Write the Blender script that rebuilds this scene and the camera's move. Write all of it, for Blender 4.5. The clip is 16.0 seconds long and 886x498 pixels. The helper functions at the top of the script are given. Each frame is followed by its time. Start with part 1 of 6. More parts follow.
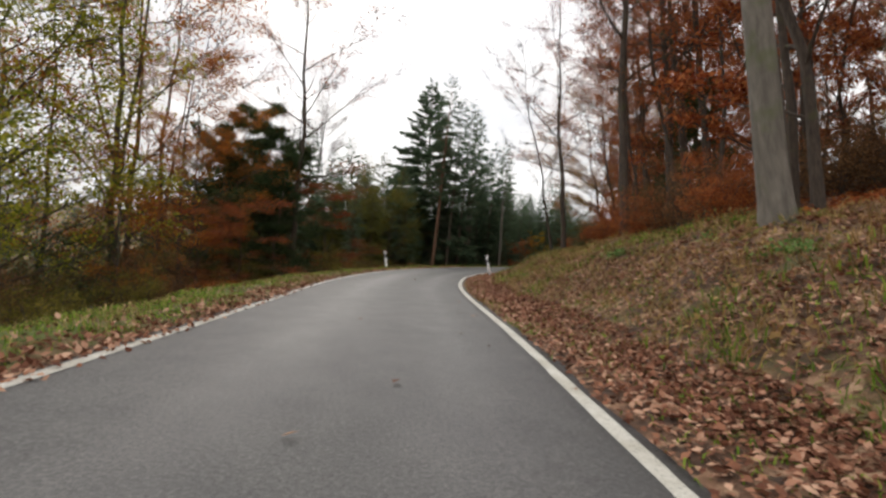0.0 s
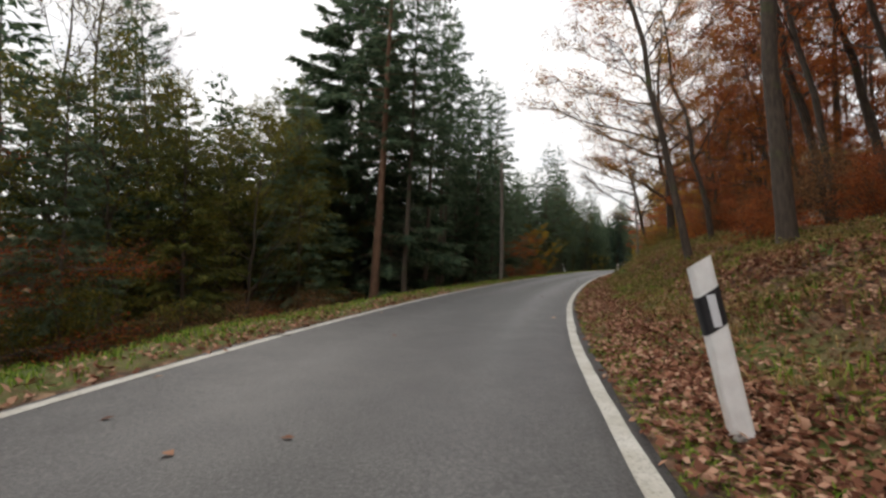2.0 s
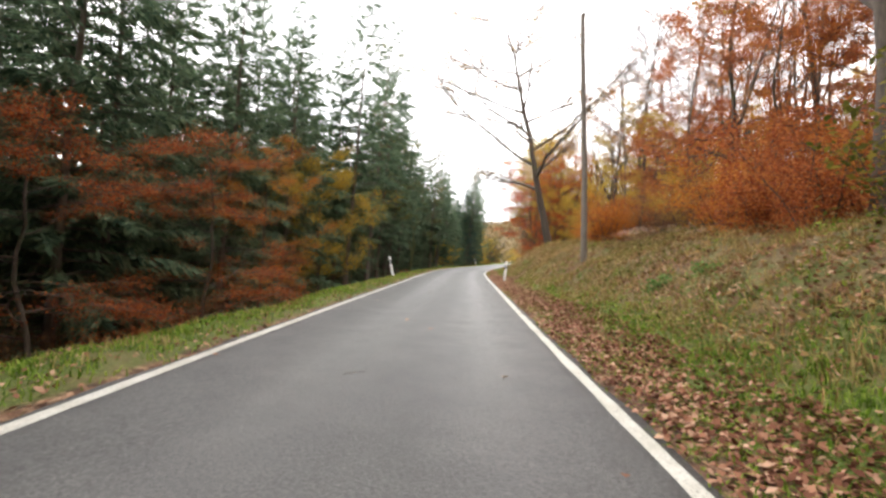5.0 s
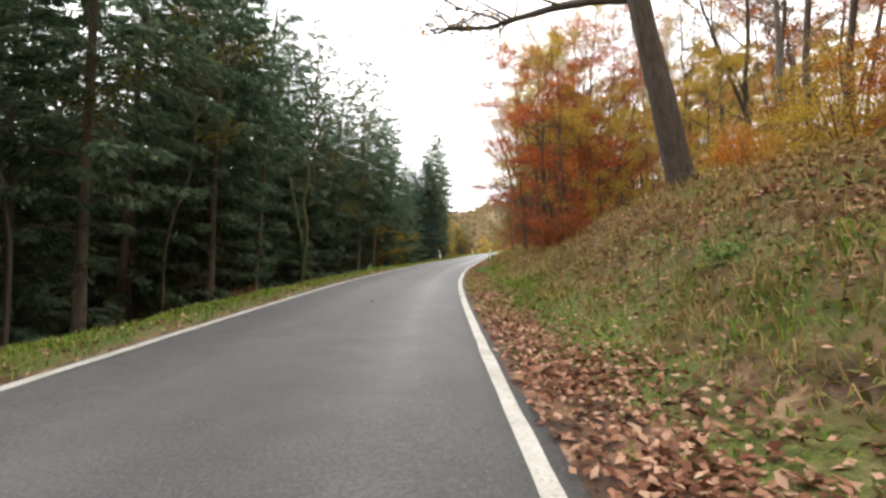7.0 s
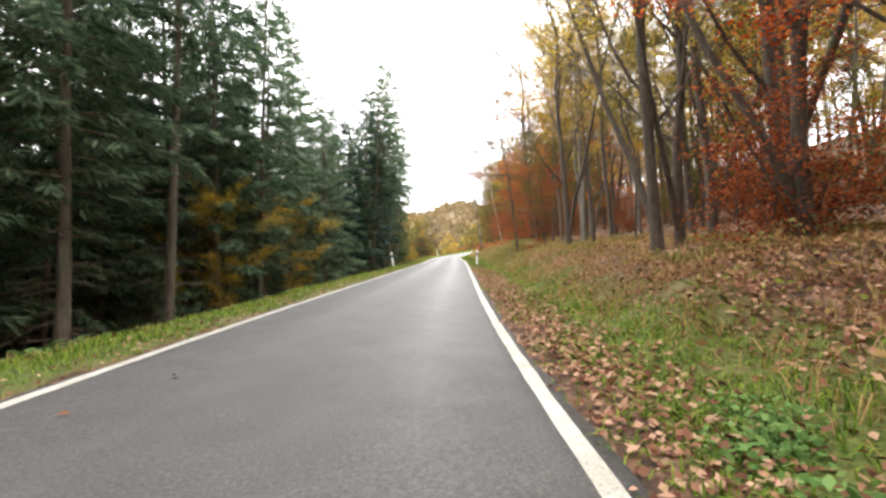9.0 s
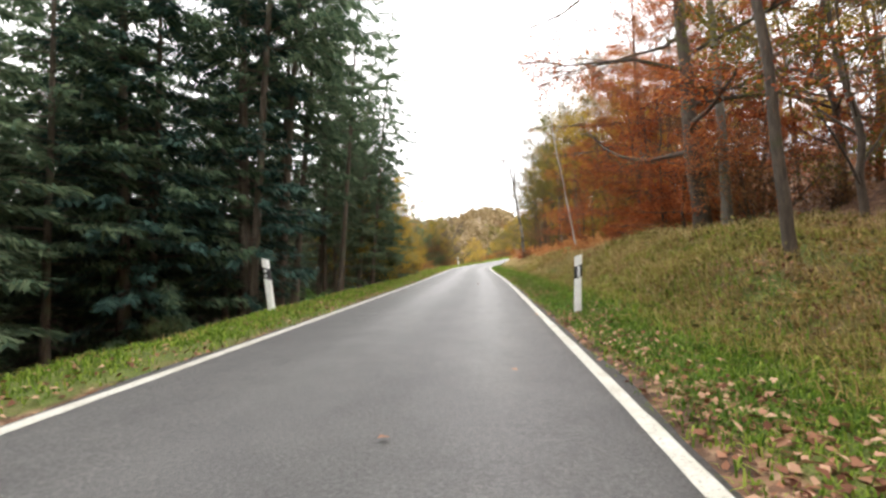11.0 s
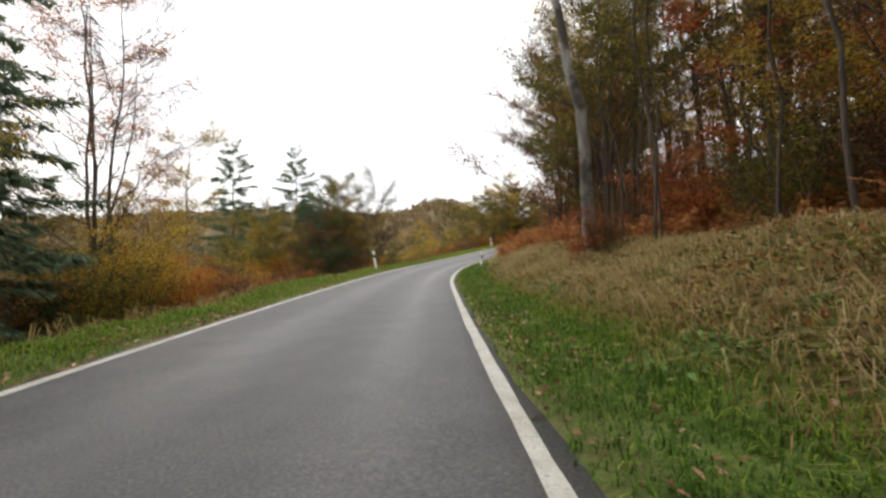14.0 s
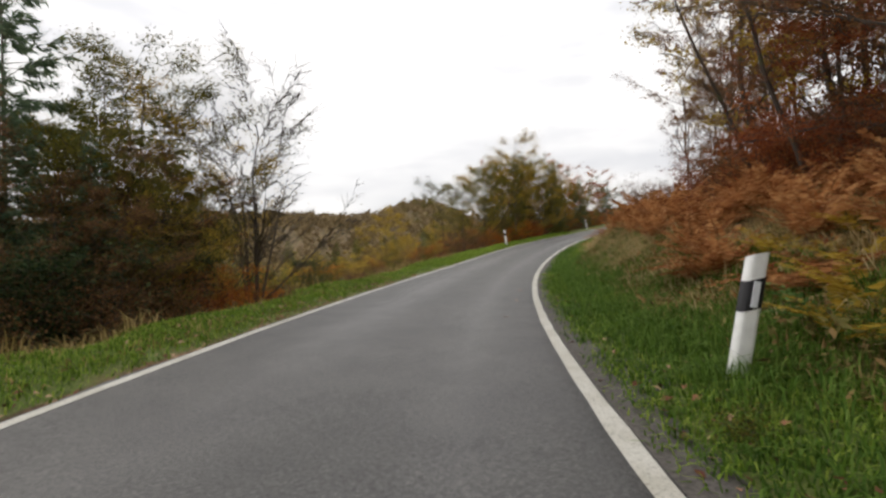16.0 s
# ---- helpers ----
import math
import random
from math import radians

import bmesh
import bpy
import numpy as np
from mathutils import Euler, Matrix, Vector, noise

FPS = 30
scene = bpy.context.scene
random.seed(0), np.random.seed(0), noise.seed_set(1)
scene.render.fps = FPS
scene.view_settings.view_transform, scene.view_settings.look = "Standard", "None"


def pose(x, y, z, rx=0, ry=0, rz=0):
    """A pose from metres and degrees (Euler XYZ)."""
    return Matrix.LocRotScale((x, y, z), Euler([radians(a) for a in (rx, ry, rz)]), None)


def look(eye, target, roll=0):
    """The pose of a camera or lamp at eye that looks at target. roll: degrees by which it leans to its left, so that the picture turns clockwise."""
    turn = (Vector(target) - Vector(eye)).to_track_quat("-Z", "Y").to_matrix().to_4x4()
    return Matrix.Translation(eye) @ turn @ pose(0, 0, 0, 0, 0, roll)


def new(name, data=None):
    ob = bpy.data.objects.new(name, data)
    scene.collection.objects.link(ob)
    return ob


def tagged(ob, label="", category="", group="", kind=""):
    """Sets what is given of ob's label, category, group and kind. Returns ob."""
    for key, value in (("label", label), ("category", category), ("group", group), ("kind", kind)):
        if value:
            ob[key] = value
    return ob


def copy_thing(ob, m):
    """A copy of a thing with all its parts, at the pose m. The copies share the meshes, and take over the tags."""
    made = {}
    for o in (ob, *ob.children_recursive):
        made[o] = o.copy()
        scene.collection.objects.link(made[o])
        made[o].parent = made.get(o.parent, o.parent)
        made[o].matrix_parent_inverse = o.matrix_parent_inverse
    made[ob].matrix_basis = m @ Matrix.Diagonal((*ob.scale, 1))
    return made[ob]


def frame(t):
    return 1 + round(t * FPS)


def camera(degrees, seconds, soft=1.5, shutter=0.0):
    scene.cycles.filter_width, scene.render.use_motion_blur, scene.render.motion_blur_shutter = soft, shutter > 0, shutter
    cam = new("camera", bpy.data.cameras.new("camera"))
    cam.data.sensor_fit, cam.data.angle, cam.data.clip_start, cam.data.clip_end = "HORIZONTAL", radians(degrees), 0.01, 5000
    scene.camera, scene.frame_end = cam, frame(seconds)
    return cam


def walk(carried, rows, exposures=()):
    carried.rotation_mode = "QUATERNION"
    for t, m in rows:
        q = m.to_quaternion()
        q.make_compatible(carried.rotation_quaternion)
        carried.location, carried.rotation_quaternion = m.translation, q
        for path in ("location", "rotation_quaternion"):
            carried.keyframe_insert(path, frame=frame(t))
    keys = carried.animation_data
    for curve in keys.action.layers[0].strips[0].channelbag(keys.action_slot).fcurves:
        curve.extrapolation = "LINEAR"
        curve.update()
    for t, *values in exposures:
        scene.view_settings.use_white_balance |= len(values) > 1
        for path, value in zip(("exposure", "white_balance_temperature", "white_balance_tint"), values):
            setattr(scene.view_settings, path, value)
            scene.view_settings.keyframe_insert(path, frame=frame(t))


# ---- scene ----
cam = camera(85.6, 16.0, soft=2.7)
PATH = [
    (0, (5.080, 3.038, 0.949), (4.953, 5.034, 0.966), 3.75),
    (0.5, (4.760, 8.111, 0.912), (4.515, 10.096, 0.941), 3.37),
    (1, (4.295, 13.436, 0.916), (4.099, 15.426, 0.952), 1.70),
    (1.5, (4.244, 18.438, 0.942), (4.196, 20.437, 0.986), 1.29),
    (2, (4.360, 23.637, 0.940), (4.369, 25.636, 0.996), 0.68),
    (2.5, (5.037, 28.514, 1.023), (5.393, 30.482, 1.062), 0.86),
    (3, (6.193, 33.491, 1.051), (6.685, 35.430, 1.080), 1.88),
    (3.5, (7.495, 37.937, 1.045), (8.152, 39.825, 1.078), 1.55),
    (4, (9.140, 42.620, 1.051), (9.795, 44.509, 1.075), 2.82),
    (4.2, (9.638, 44.626, 1.063), (10.279, 46.520, 1.091), 3.33),
    (4.725, (11.343, 49.739, 1.059), (11.992, 51.631, 1.089), 3.20),
    (5.25, (13.252, 54.976, 1.032), (13.926, 56.858, 1.068), 2.22),
    (5.775, (15.379, 60.230, 1.004), (16.083, 62.101, 1.043), 1.08),
    (6.3, (17.737, 65.397, 0.993), (18.466, 67.259, 1.028), 0.48),
    (6.5, (18.668, 67.194, 0.985), (19.422, 69.046, 1.012), -0.23),
    (7, (21.041, 72.182, 0.999), (21.831, 74.019, 1.004), 0.14),
    (7.5, (22.885, 76.635, 0.988), (23.523, 78.531, 0.982), 0.44),
    (8, (25.008, 81.985, 0.987), (25.702, 83.861, 0.987), -0.13),
    (8.5, (27.075, 86.625, 0.988), (27.840, 88.473, 0.993), -0.63),
    (9, (29.618, 91.376, 0.970), (30.562, 93.139, 0.979), -1.07),
    (9.2, (30.647, 93.131, 0.979), (31.649, 94.862, 0.986), -0.57),
    (9.725, (33.374, 98.154, 0.968), (34.380, 99.883, 0.982), -0.48),
    (10.25, (36.199, 103.367, 0.953), (37.128, 105.138, 0.981), -0.34),
    (10.775, (39.122, 108.628, 0.941), (39.972, 110.438, 0.982), -0.27),
    (11.3, (42.145, 113.793, 0.939), (42.993, 115.604, 0.983), -0.42),
    (11.5, (43.178, 115.698, 0.927), (44.088, 117.478, 0.968), -1.52),
    (12, (46.242, 120.552, 0.947), (47.301, 122.248, 0.975), -1.41),
    (12.5, (48.958, 125.028, 0.957), (49.913, 126.785, 0.975), -0.47),
    (13, (51.783, 130.098, 0.930), (52.720, 131.865, 0.945), -0.11),
    (13.5, (54.352, 134.847, 0.963), (55.236, 136.641, 0.981), -0.25),
    (14, (57.257, 139.610, 0.950), (58.275, 141.332, 0.966), -1.24),
    (14.5, (59.975, 143.977, 0.981), (60.909, 145.746, 0.987), 0.08),
    (15, (62.647, 149.029, 0.963), (63.522, 150.827, 0.977), -0.47),
    (15.5, (65.243, 153.610, 0.949), (66.192, 155.371, 0.964), -0.99),
    (16, (68.193, 158.338, 1.018), (69.283, 160.014, 1.041), -1.85),
]
EXPOSURES = [(t, e, 6800, 11) for t, e in ((0.0, -0.35), (0.5, -0.45), (1.0, -0.4), (2.0, -0.3), (2.5, 0.1), (3.0, 0.95), (4.0, 1.25), (6.5, 0.75), (7.5, 0.9), (8.0, 0.75), (8.5, 1.1), (9.0, 1.4), (11.5, 0.95), (12.0, 0.75), (12.5, 0.28), (13.5, -0.15), (14.0, -0.1), (14.5, -0.5), (15.0, -0.8), (15.5, -0.65), (16.0, -0.55))]
walk(cam, [(t, look(eye, target, roll)) for t, eye, target, roll in PATH], EXPOSURES)

# ---------------------------------------------------------------- sky and light
SUN_AZ, SUN_EL = 24.0, 32.0          # degrees to the left of +y, and above the horizon


def make_world():
    w = bpy.data.worlds.new("overcast_sky")
    w.use_nodes = True
    nt = w.node_tree
    nt.nodes.clear()
    N, K = nt.nodes.new, nt.links.new
    out, bg, mix = N("ShaderNodeOutputWorld"), N("ShaderNodeBackground"), N("ShaderNodeMix")
    sky = N("ShaderNodeTexSky")
    sky.sky_type, sky.sun_disc = "NISHITA", False
    sky.sun_elevation, sky.sun_rotation = radians(SUN_EL), radians(-SUN_AZ)
    dim = N("ShaderNodeMix")
    dim.data_type, dim.blend_type = "RGBA", "MULTIPLY"
    dim.inputs[0].default_value = 1.0
    dim.inputs[7].default_value = (0.10, 0.10, 0.10, 1)
    K(sky.outputs[0], dim.inputs[6])
    co, sep = N("ShaderNodeTexCoord"), N("ShaderNodeSeparateXYZ")
    K(co.outputs["Generated"], sep.inputs[0])
    # cloud deck: brighter towards the zenith, as an overcast sky is
    grad = N("ShaderNodeValToRGB")
    grad.color_ramp.elements[0].position, grad.color_ramp.elements[0].color = 0.0, (1.12, 1.14, 1.17, 1)
    grad.color_ramp.elements[1].position, grad.color_ramp.elements[1].color = 0.9, (1.95, 1.95, 1.97, 1)
    K(sep.outputs[2], grad.inputs[0])
    mp, nz, ramp = N("ShaderNodeMapping"), N("ShaderNodeTexNoise"), N("ShaderNodeValToRGB")
    mp.inputs["Scale"].default_value = (1.6, 1.6, 6.0)
    nz.inputs["Scale"].default_value, nz.inputs["Detail"].default_value = 1.7, 5
    K(co.outputs["Generated"], mp.inputs[0]), K(mp.outputs[0], nz.inputs[0])
    ramp.color_ramp.elements[0].position, ramp.color_ramp.elements[0].color = 0.30, (0.80, 0.82, 0.86, 1)
    ramp.color_ramp.elements[1].position, ramp.color_ramp.elements[1].color = 0.52, (1.12, 1.12, 1.12, 1)
    K(nz.outputs[0], ramp.inputs[0])
    cl = N("ShaderNodeMix")
    cl.data_type, cl.blend_type = "RGBA", "MULTIPLY"
    cl.inputs[0].default_value = 1.0
    K(grad.outputs[0], cl.inputs[6]), K(ramp.outputs[0], cl.inputs[7])
    mix.data_type = "RGBA"
    mix.inputs[0].default_value = 0.92
    K(dim.outputs[2], mix.inputs[6]), K(cl.outputs[2], mix.inputs[7])
    K(mix.outputs[2], bg.inputs[0]), K(bg.outputs[0], out.inputs[0])
    bg.inputs[1].default_value = 1.15
    scene.world = w


make_world()
sun = new("sun", bpy.data.lights.new("sun", "SUN"))
sun.data.energy, sun.data.angle, sun.data.color = 1.1, radians(25), (1.0, 0.96, 0.9)
az, el = radians(SUN_AZ), radians(SUN_EL)
sun.matrix_basis = look((-math.sin(az) * math.cos(el) * 100, math.cos(az) * math.cos(el) * 100, math.sin(el) * 100), (0, 0, 0))

# ---------------------------------------------------------------- materials


def nodes_of(name):
    m = bpy.data.materials.new(name)
    m.use_nodes = True
    nt = m.node_tree
    return m, nt, nt.nodes["Principled BSDF"]


def ramp_node(nt, fac, stops):
    r = nt.nodes.new("ShaderNodeValToRGB")
    while len(r.color_ramp.elements) < len(stops):
        r.color_ramp.elements.new(0.5)
    for e, (p, c) in zip(r.color_ramp.elements, stops):
        e.position, e.color = p, (*c, 1)
    nt.links.new(fac, r.inputs[0])
    return r.outputs[0]


def noise_node(nt, scale, detail=4, stretch=None, rough=0.55):
    co = nt.nodes.new("ShaderNodeTexCoord")
    n = nt.nodes.new("ShaderNodeTexNoise")
    n.inputs["Scale"].default_value, n.inputs["Detail"].default_value, n.inputs["Roughness"].default_value = scale, detail, rough
    if stretch:
        mp = nt.nodes.new("ShaderNodeMapping")
        mp.inputs["Scale"].default_value = stretch
        nt.links.new(co.outputs["Object"], mp.inputs[0])
        nt.links.new(mp.outputs[0], n.inputs[0])
    else:
        nt.links.new(co.outputs["Object"], n.inputs[0])
    return n.outputs[0]


def mix_node(nt, fac, a, b, mode="MIX"):
    m = nt.nodes.new("ShaderNodeMix")
    m.data_type, m.blend_type = "RGBA", mode
    for sock, v in ((m.inputs[0], fac), (m.inputs[6], a), (m.inputs[7], b)):
        if isinstance(v, (int, float)):
            sock.default_value = v
        elif isinstance(v, tuple):
            sock.default_value = (*v, 1)
        else:
            nt.links.new(v, sock)
    return m.outputs[2]


def bump_node(nt, bsdf, height, strength=0.5, distance=0.01):
    b = nt.nodes.new("ShaderNodeBump")
    b.inputs["Strength"].default_value, b.inputs["Distance"].default_value = strength, distance
    nt.links.new(height, b.inputs["Height"])
    nt.links.new(b.outputs[0], bsdf.inputs["Normal"])


def foliage(name, dark, mid, light, through_light=0.52, rough=0.75):
    """Leaves: three colours, mixed leaf by leaf and plant by plant, that let light through."""
    m, nt, b = nodes_of(name)
    geo, info = nt.nodes.new("ShaderNodeNewGeometry"), nt.nodes.new("ShaderNodeObjectInfo")
    add = nt.nodes.new("ShaderNodeMath")
    add.operation = "MULTIPLY_ADD"
    nt.links.new(info.outputs["Random"], add.inputs[0])
    add.inputs[1].default_value, add.inputs[2].default_value = 0.35, -0.175
    tot = nt.nodes.new("ShaderNodeMath")
    nt.links.new(geo.outputs["Random Per Island"], tot.inputs[0]), nt.links.new(add.outputs[0], tot.inputs[1])
    col = ramp_node(nt, tot.outputs[0], [(0.05, dark), (0.5, mid), (0.95, light)])
    nt.links.new(col, b.inputs["Base Color"])
    b.inputs["Roughness"].default_value = rough
    b.inputs["Specular IOR Level"].default_value = 0.12
    tr, mx = nt.nodes.new("ShaderNodeBsdfTranslucent"), nt.nodes.new("ShaderNodeMixShader")
    nt.links.new(col, tr.inputs[0])
    mx.inputs[0].default_value = through_light
    nt.links.new(b.outputs[0], mx.inputs[1]), nt.links.new(tr.outputs[0], mx.inputs[2])
    nt.links.new(mx.outputs[0], nt.nodes["Material Output"].inputs[0])
    return m


def bark(name, dark, light, patch, patch_at=0.62, scale=9.0):
    m, nt, b = nodes_of(name)
    f = noise_node(nt, scale, 6, (1, 1, 0.22), 0.65)
    big = noise_node(nt, 1.6, 3)
    base = ramp_node(nt, f, [(0.3, dark), (0.7, light)])
    sel = ramp_node(nt, big, [(patch_at - 0.07, (0, 0, 0)), (patch_at + 0.07, (1, 1, 1))])
    nt.links.new(mix_node(nt, sel, base, patch), b.inputs["Base Color"])
    b.inputs["Roughness"].default_value = 0.9
    bump_node(nt, b, f, 0.7, 0.03)
    return m


def plain(name, colour, rough, wear=0.12, scale=14):
    m, nt, b = nodes_of(name)
    f = noise_node(nt, scale, 5)
    dark = tuple(c * (1 - wear * 2.5) for c in colour)
    nt.links.new(ramp_node(nt, f, [(0.3, dark), (0.6, colour)]), b.inputs["Base Color"])
    b.inputs["Roughness"].default_value = rough
    return m


def asphalt():
    m, nt, b = nodes_of("asphalt")
    fine, mid, big = noise_node(nt, 46, 5, None, 0.85), noise_node(nt, 2.2, 5), noise_node(nt, 0.22, 3)
    grain = ramp_node(nt, fine, [(0.32, (0.029, 0.029, 0.029)), (0.5, (0.075, 0.0745, 0.0735)), (0.7, (0.178, 0.175, 0.168))])
    stain = ramp_node(nt, mid, [(0.35, (0.93, 0.93, 0.94)), (0.62, (1.04, 1.04, 1.03))])
    wide = ramp_node(nt, big, [(0.38, (0.94, 0.94, 0.95)), (0.62, (1.06, 1.06, 1.05))])
    c = mix_node(nt, 1.0, mix_node(nt, 1.0, grain, stain, "MULTIPLY"), wide, "MULTIPLY")
    nt.links.new(c, b.inputs["Base Color"])
    at = nt.nodes.new("ShaderNodeAttribute")
    at.attribute_name = "wear"
    worn = nt.nodes.new("ShaderNodeMath")
    worn.operation = "MULTIPLY_ADD"
    nt.links.new(mid, worn.inputs[0]), nt.links.new(at.outputs["Fac"], worn.inputs[2])
    worn.inputs[1].default_value = 0.6
    r = ramp_node(nt, worn.outputs[0], [(0.2, (0.62, 0.62, 0.62)), (1.1, (0.48, 0.48, 0.48))])
    c = mix_node(nt, 1.0, c, ramp_node(nt, worn.outputs[0], [(0.25, (0.93, 0.93, 0.93)), (1.2, (1.16, 1.16, 1.16))]), "MULTIPLY")
    nt.links.new(c, b.inputs["Base Color"])
    nt.links.new(r, b.inputs["Roughness"])
    bump_node(nt, b, fine, 0.8, 0.008)
    return m


def line_paint():
    m, nt, b = nodes_of("road_paint")
    f, g = noise_node(nt, 60, 4, None, 0.7), noise_node(nt, 3.0, 4)
    c = ramp_node(nt, f, [(0.30, (0.18, 0.18, 0.17)), (0.44, (0.48, 0.47, 0.43)), (0.7, (0.60, 0.59, 0.55))])
    d = ramp_node(nt, g, [(0.35, (0.78, 0.76, 0.70)), (0.6, (1.0, 1.0, 0.98))])
    nt.links.new(mix_node(nt, 1.0, c, d, "MULTIPLY"), b.inputs["Base Color"])
    b.inputs["Roughness"].default_value = 0.7
    bump_node(nt, b, f, 0.4, 0.004)
    return m


def ground_material():
    """Earth under litter, moss and turf: the cover follows a painted map of where grass grows."""
    m, nt, b = nodes_of("woodland_ground")
    at = nt.nodes.new("ShaderNodeAttribute")
    at.attribute_name = "cover"
    f, g, h = noise_node(nt, 14, 6, None, 0.7), noise_node(nt, 1.3, 5), noise_node(nt, 38, 4, None, 0.7)
    co, vor = nt.nodes.new("ShaderNodeTexCoord"), nt.nodes.new("ShaderNodeTexVoronoi")
    vor.inputs["Scale"].default_value, vor.inputs["Randomness"].default_value = 13, 1.0
    warp = mix_node(nt, 0.12, co.outputs["Object"], h, "ADD")
    nt.links.new(warp, vor.inputs[0])
    cell = nt.nodes.new("ShaderNodeSeparateColor")
    nt.links.new(vor.outputs["Color"], cell.inputs[0])
    leafy = ramp_node(nt, cell.outputs[0], [(0.0, (0.04, 0.022, 0.013)), (0.35, (0.13, 0.065, 0.036)), (0.7, (0.24, 0.13, 0.075)), (1.0, (0.40, 0.26, 0.16))])
    dirt = ramp_node(nt, f, [(0.35, (0.03, 0.018, 0.012)), (0.62, (0.10, 0.05, 0.027))])
    soil = mix_node(nt, ramp_node(nt, noise_node(nt, 3.1, 5), [(0.40, (0, 0, 0)), (0.55, (1, 1, 1))]), dirt, leafy)
    blade = ramp_node(nt, h, [(0.3, (0.035, 0.05, 0.010)), (0.55, (0.10, 0.13, 0.022)), (0.75, (0.20, 0.18, 0.06))])
    turf = mix_node(nt, ramp_node(nt, noise_node(nt, 2.3, 5), [(0.42, (0, 0, 0)), (0.6, (1, 1, 1))]), blade, (0.16, 0.105, 0.05))
    lush = ramp_node(nt, h, [(0.3, (0.035, 0.055, 0.010)), (0.52, (0.10, 0.145, 0.020)), (0.75, (0.20, 0.23, 0.05))])
    wet = nt.nodes.new("ShaderNodeAttribute")
    wet.attribute_name = "lush"
    turf = mix_node(nt, wet.outputs["Fac"], turf, lush)
    sel = nt.nodes.new("ShaderNodeMath")
    sel.operation = "ADD"
    nt.links.new(at.outputs["Fac"], sel.inputs[0]), nt.links.new(g, sel.inputs[1])
    k = ramp_node(nt, sel.outputs[0], [(0.75, (0, 0, 0)), (1.0, (1, 1, 1))])
    nt.links.new(mix_node(nt, k, soil, turf), b.inputs["Base Color"])
    b.inputs["Roughness"].default_value = 0.95
    bump_node(nt, b, f, 0.8, 0.05)
    return m


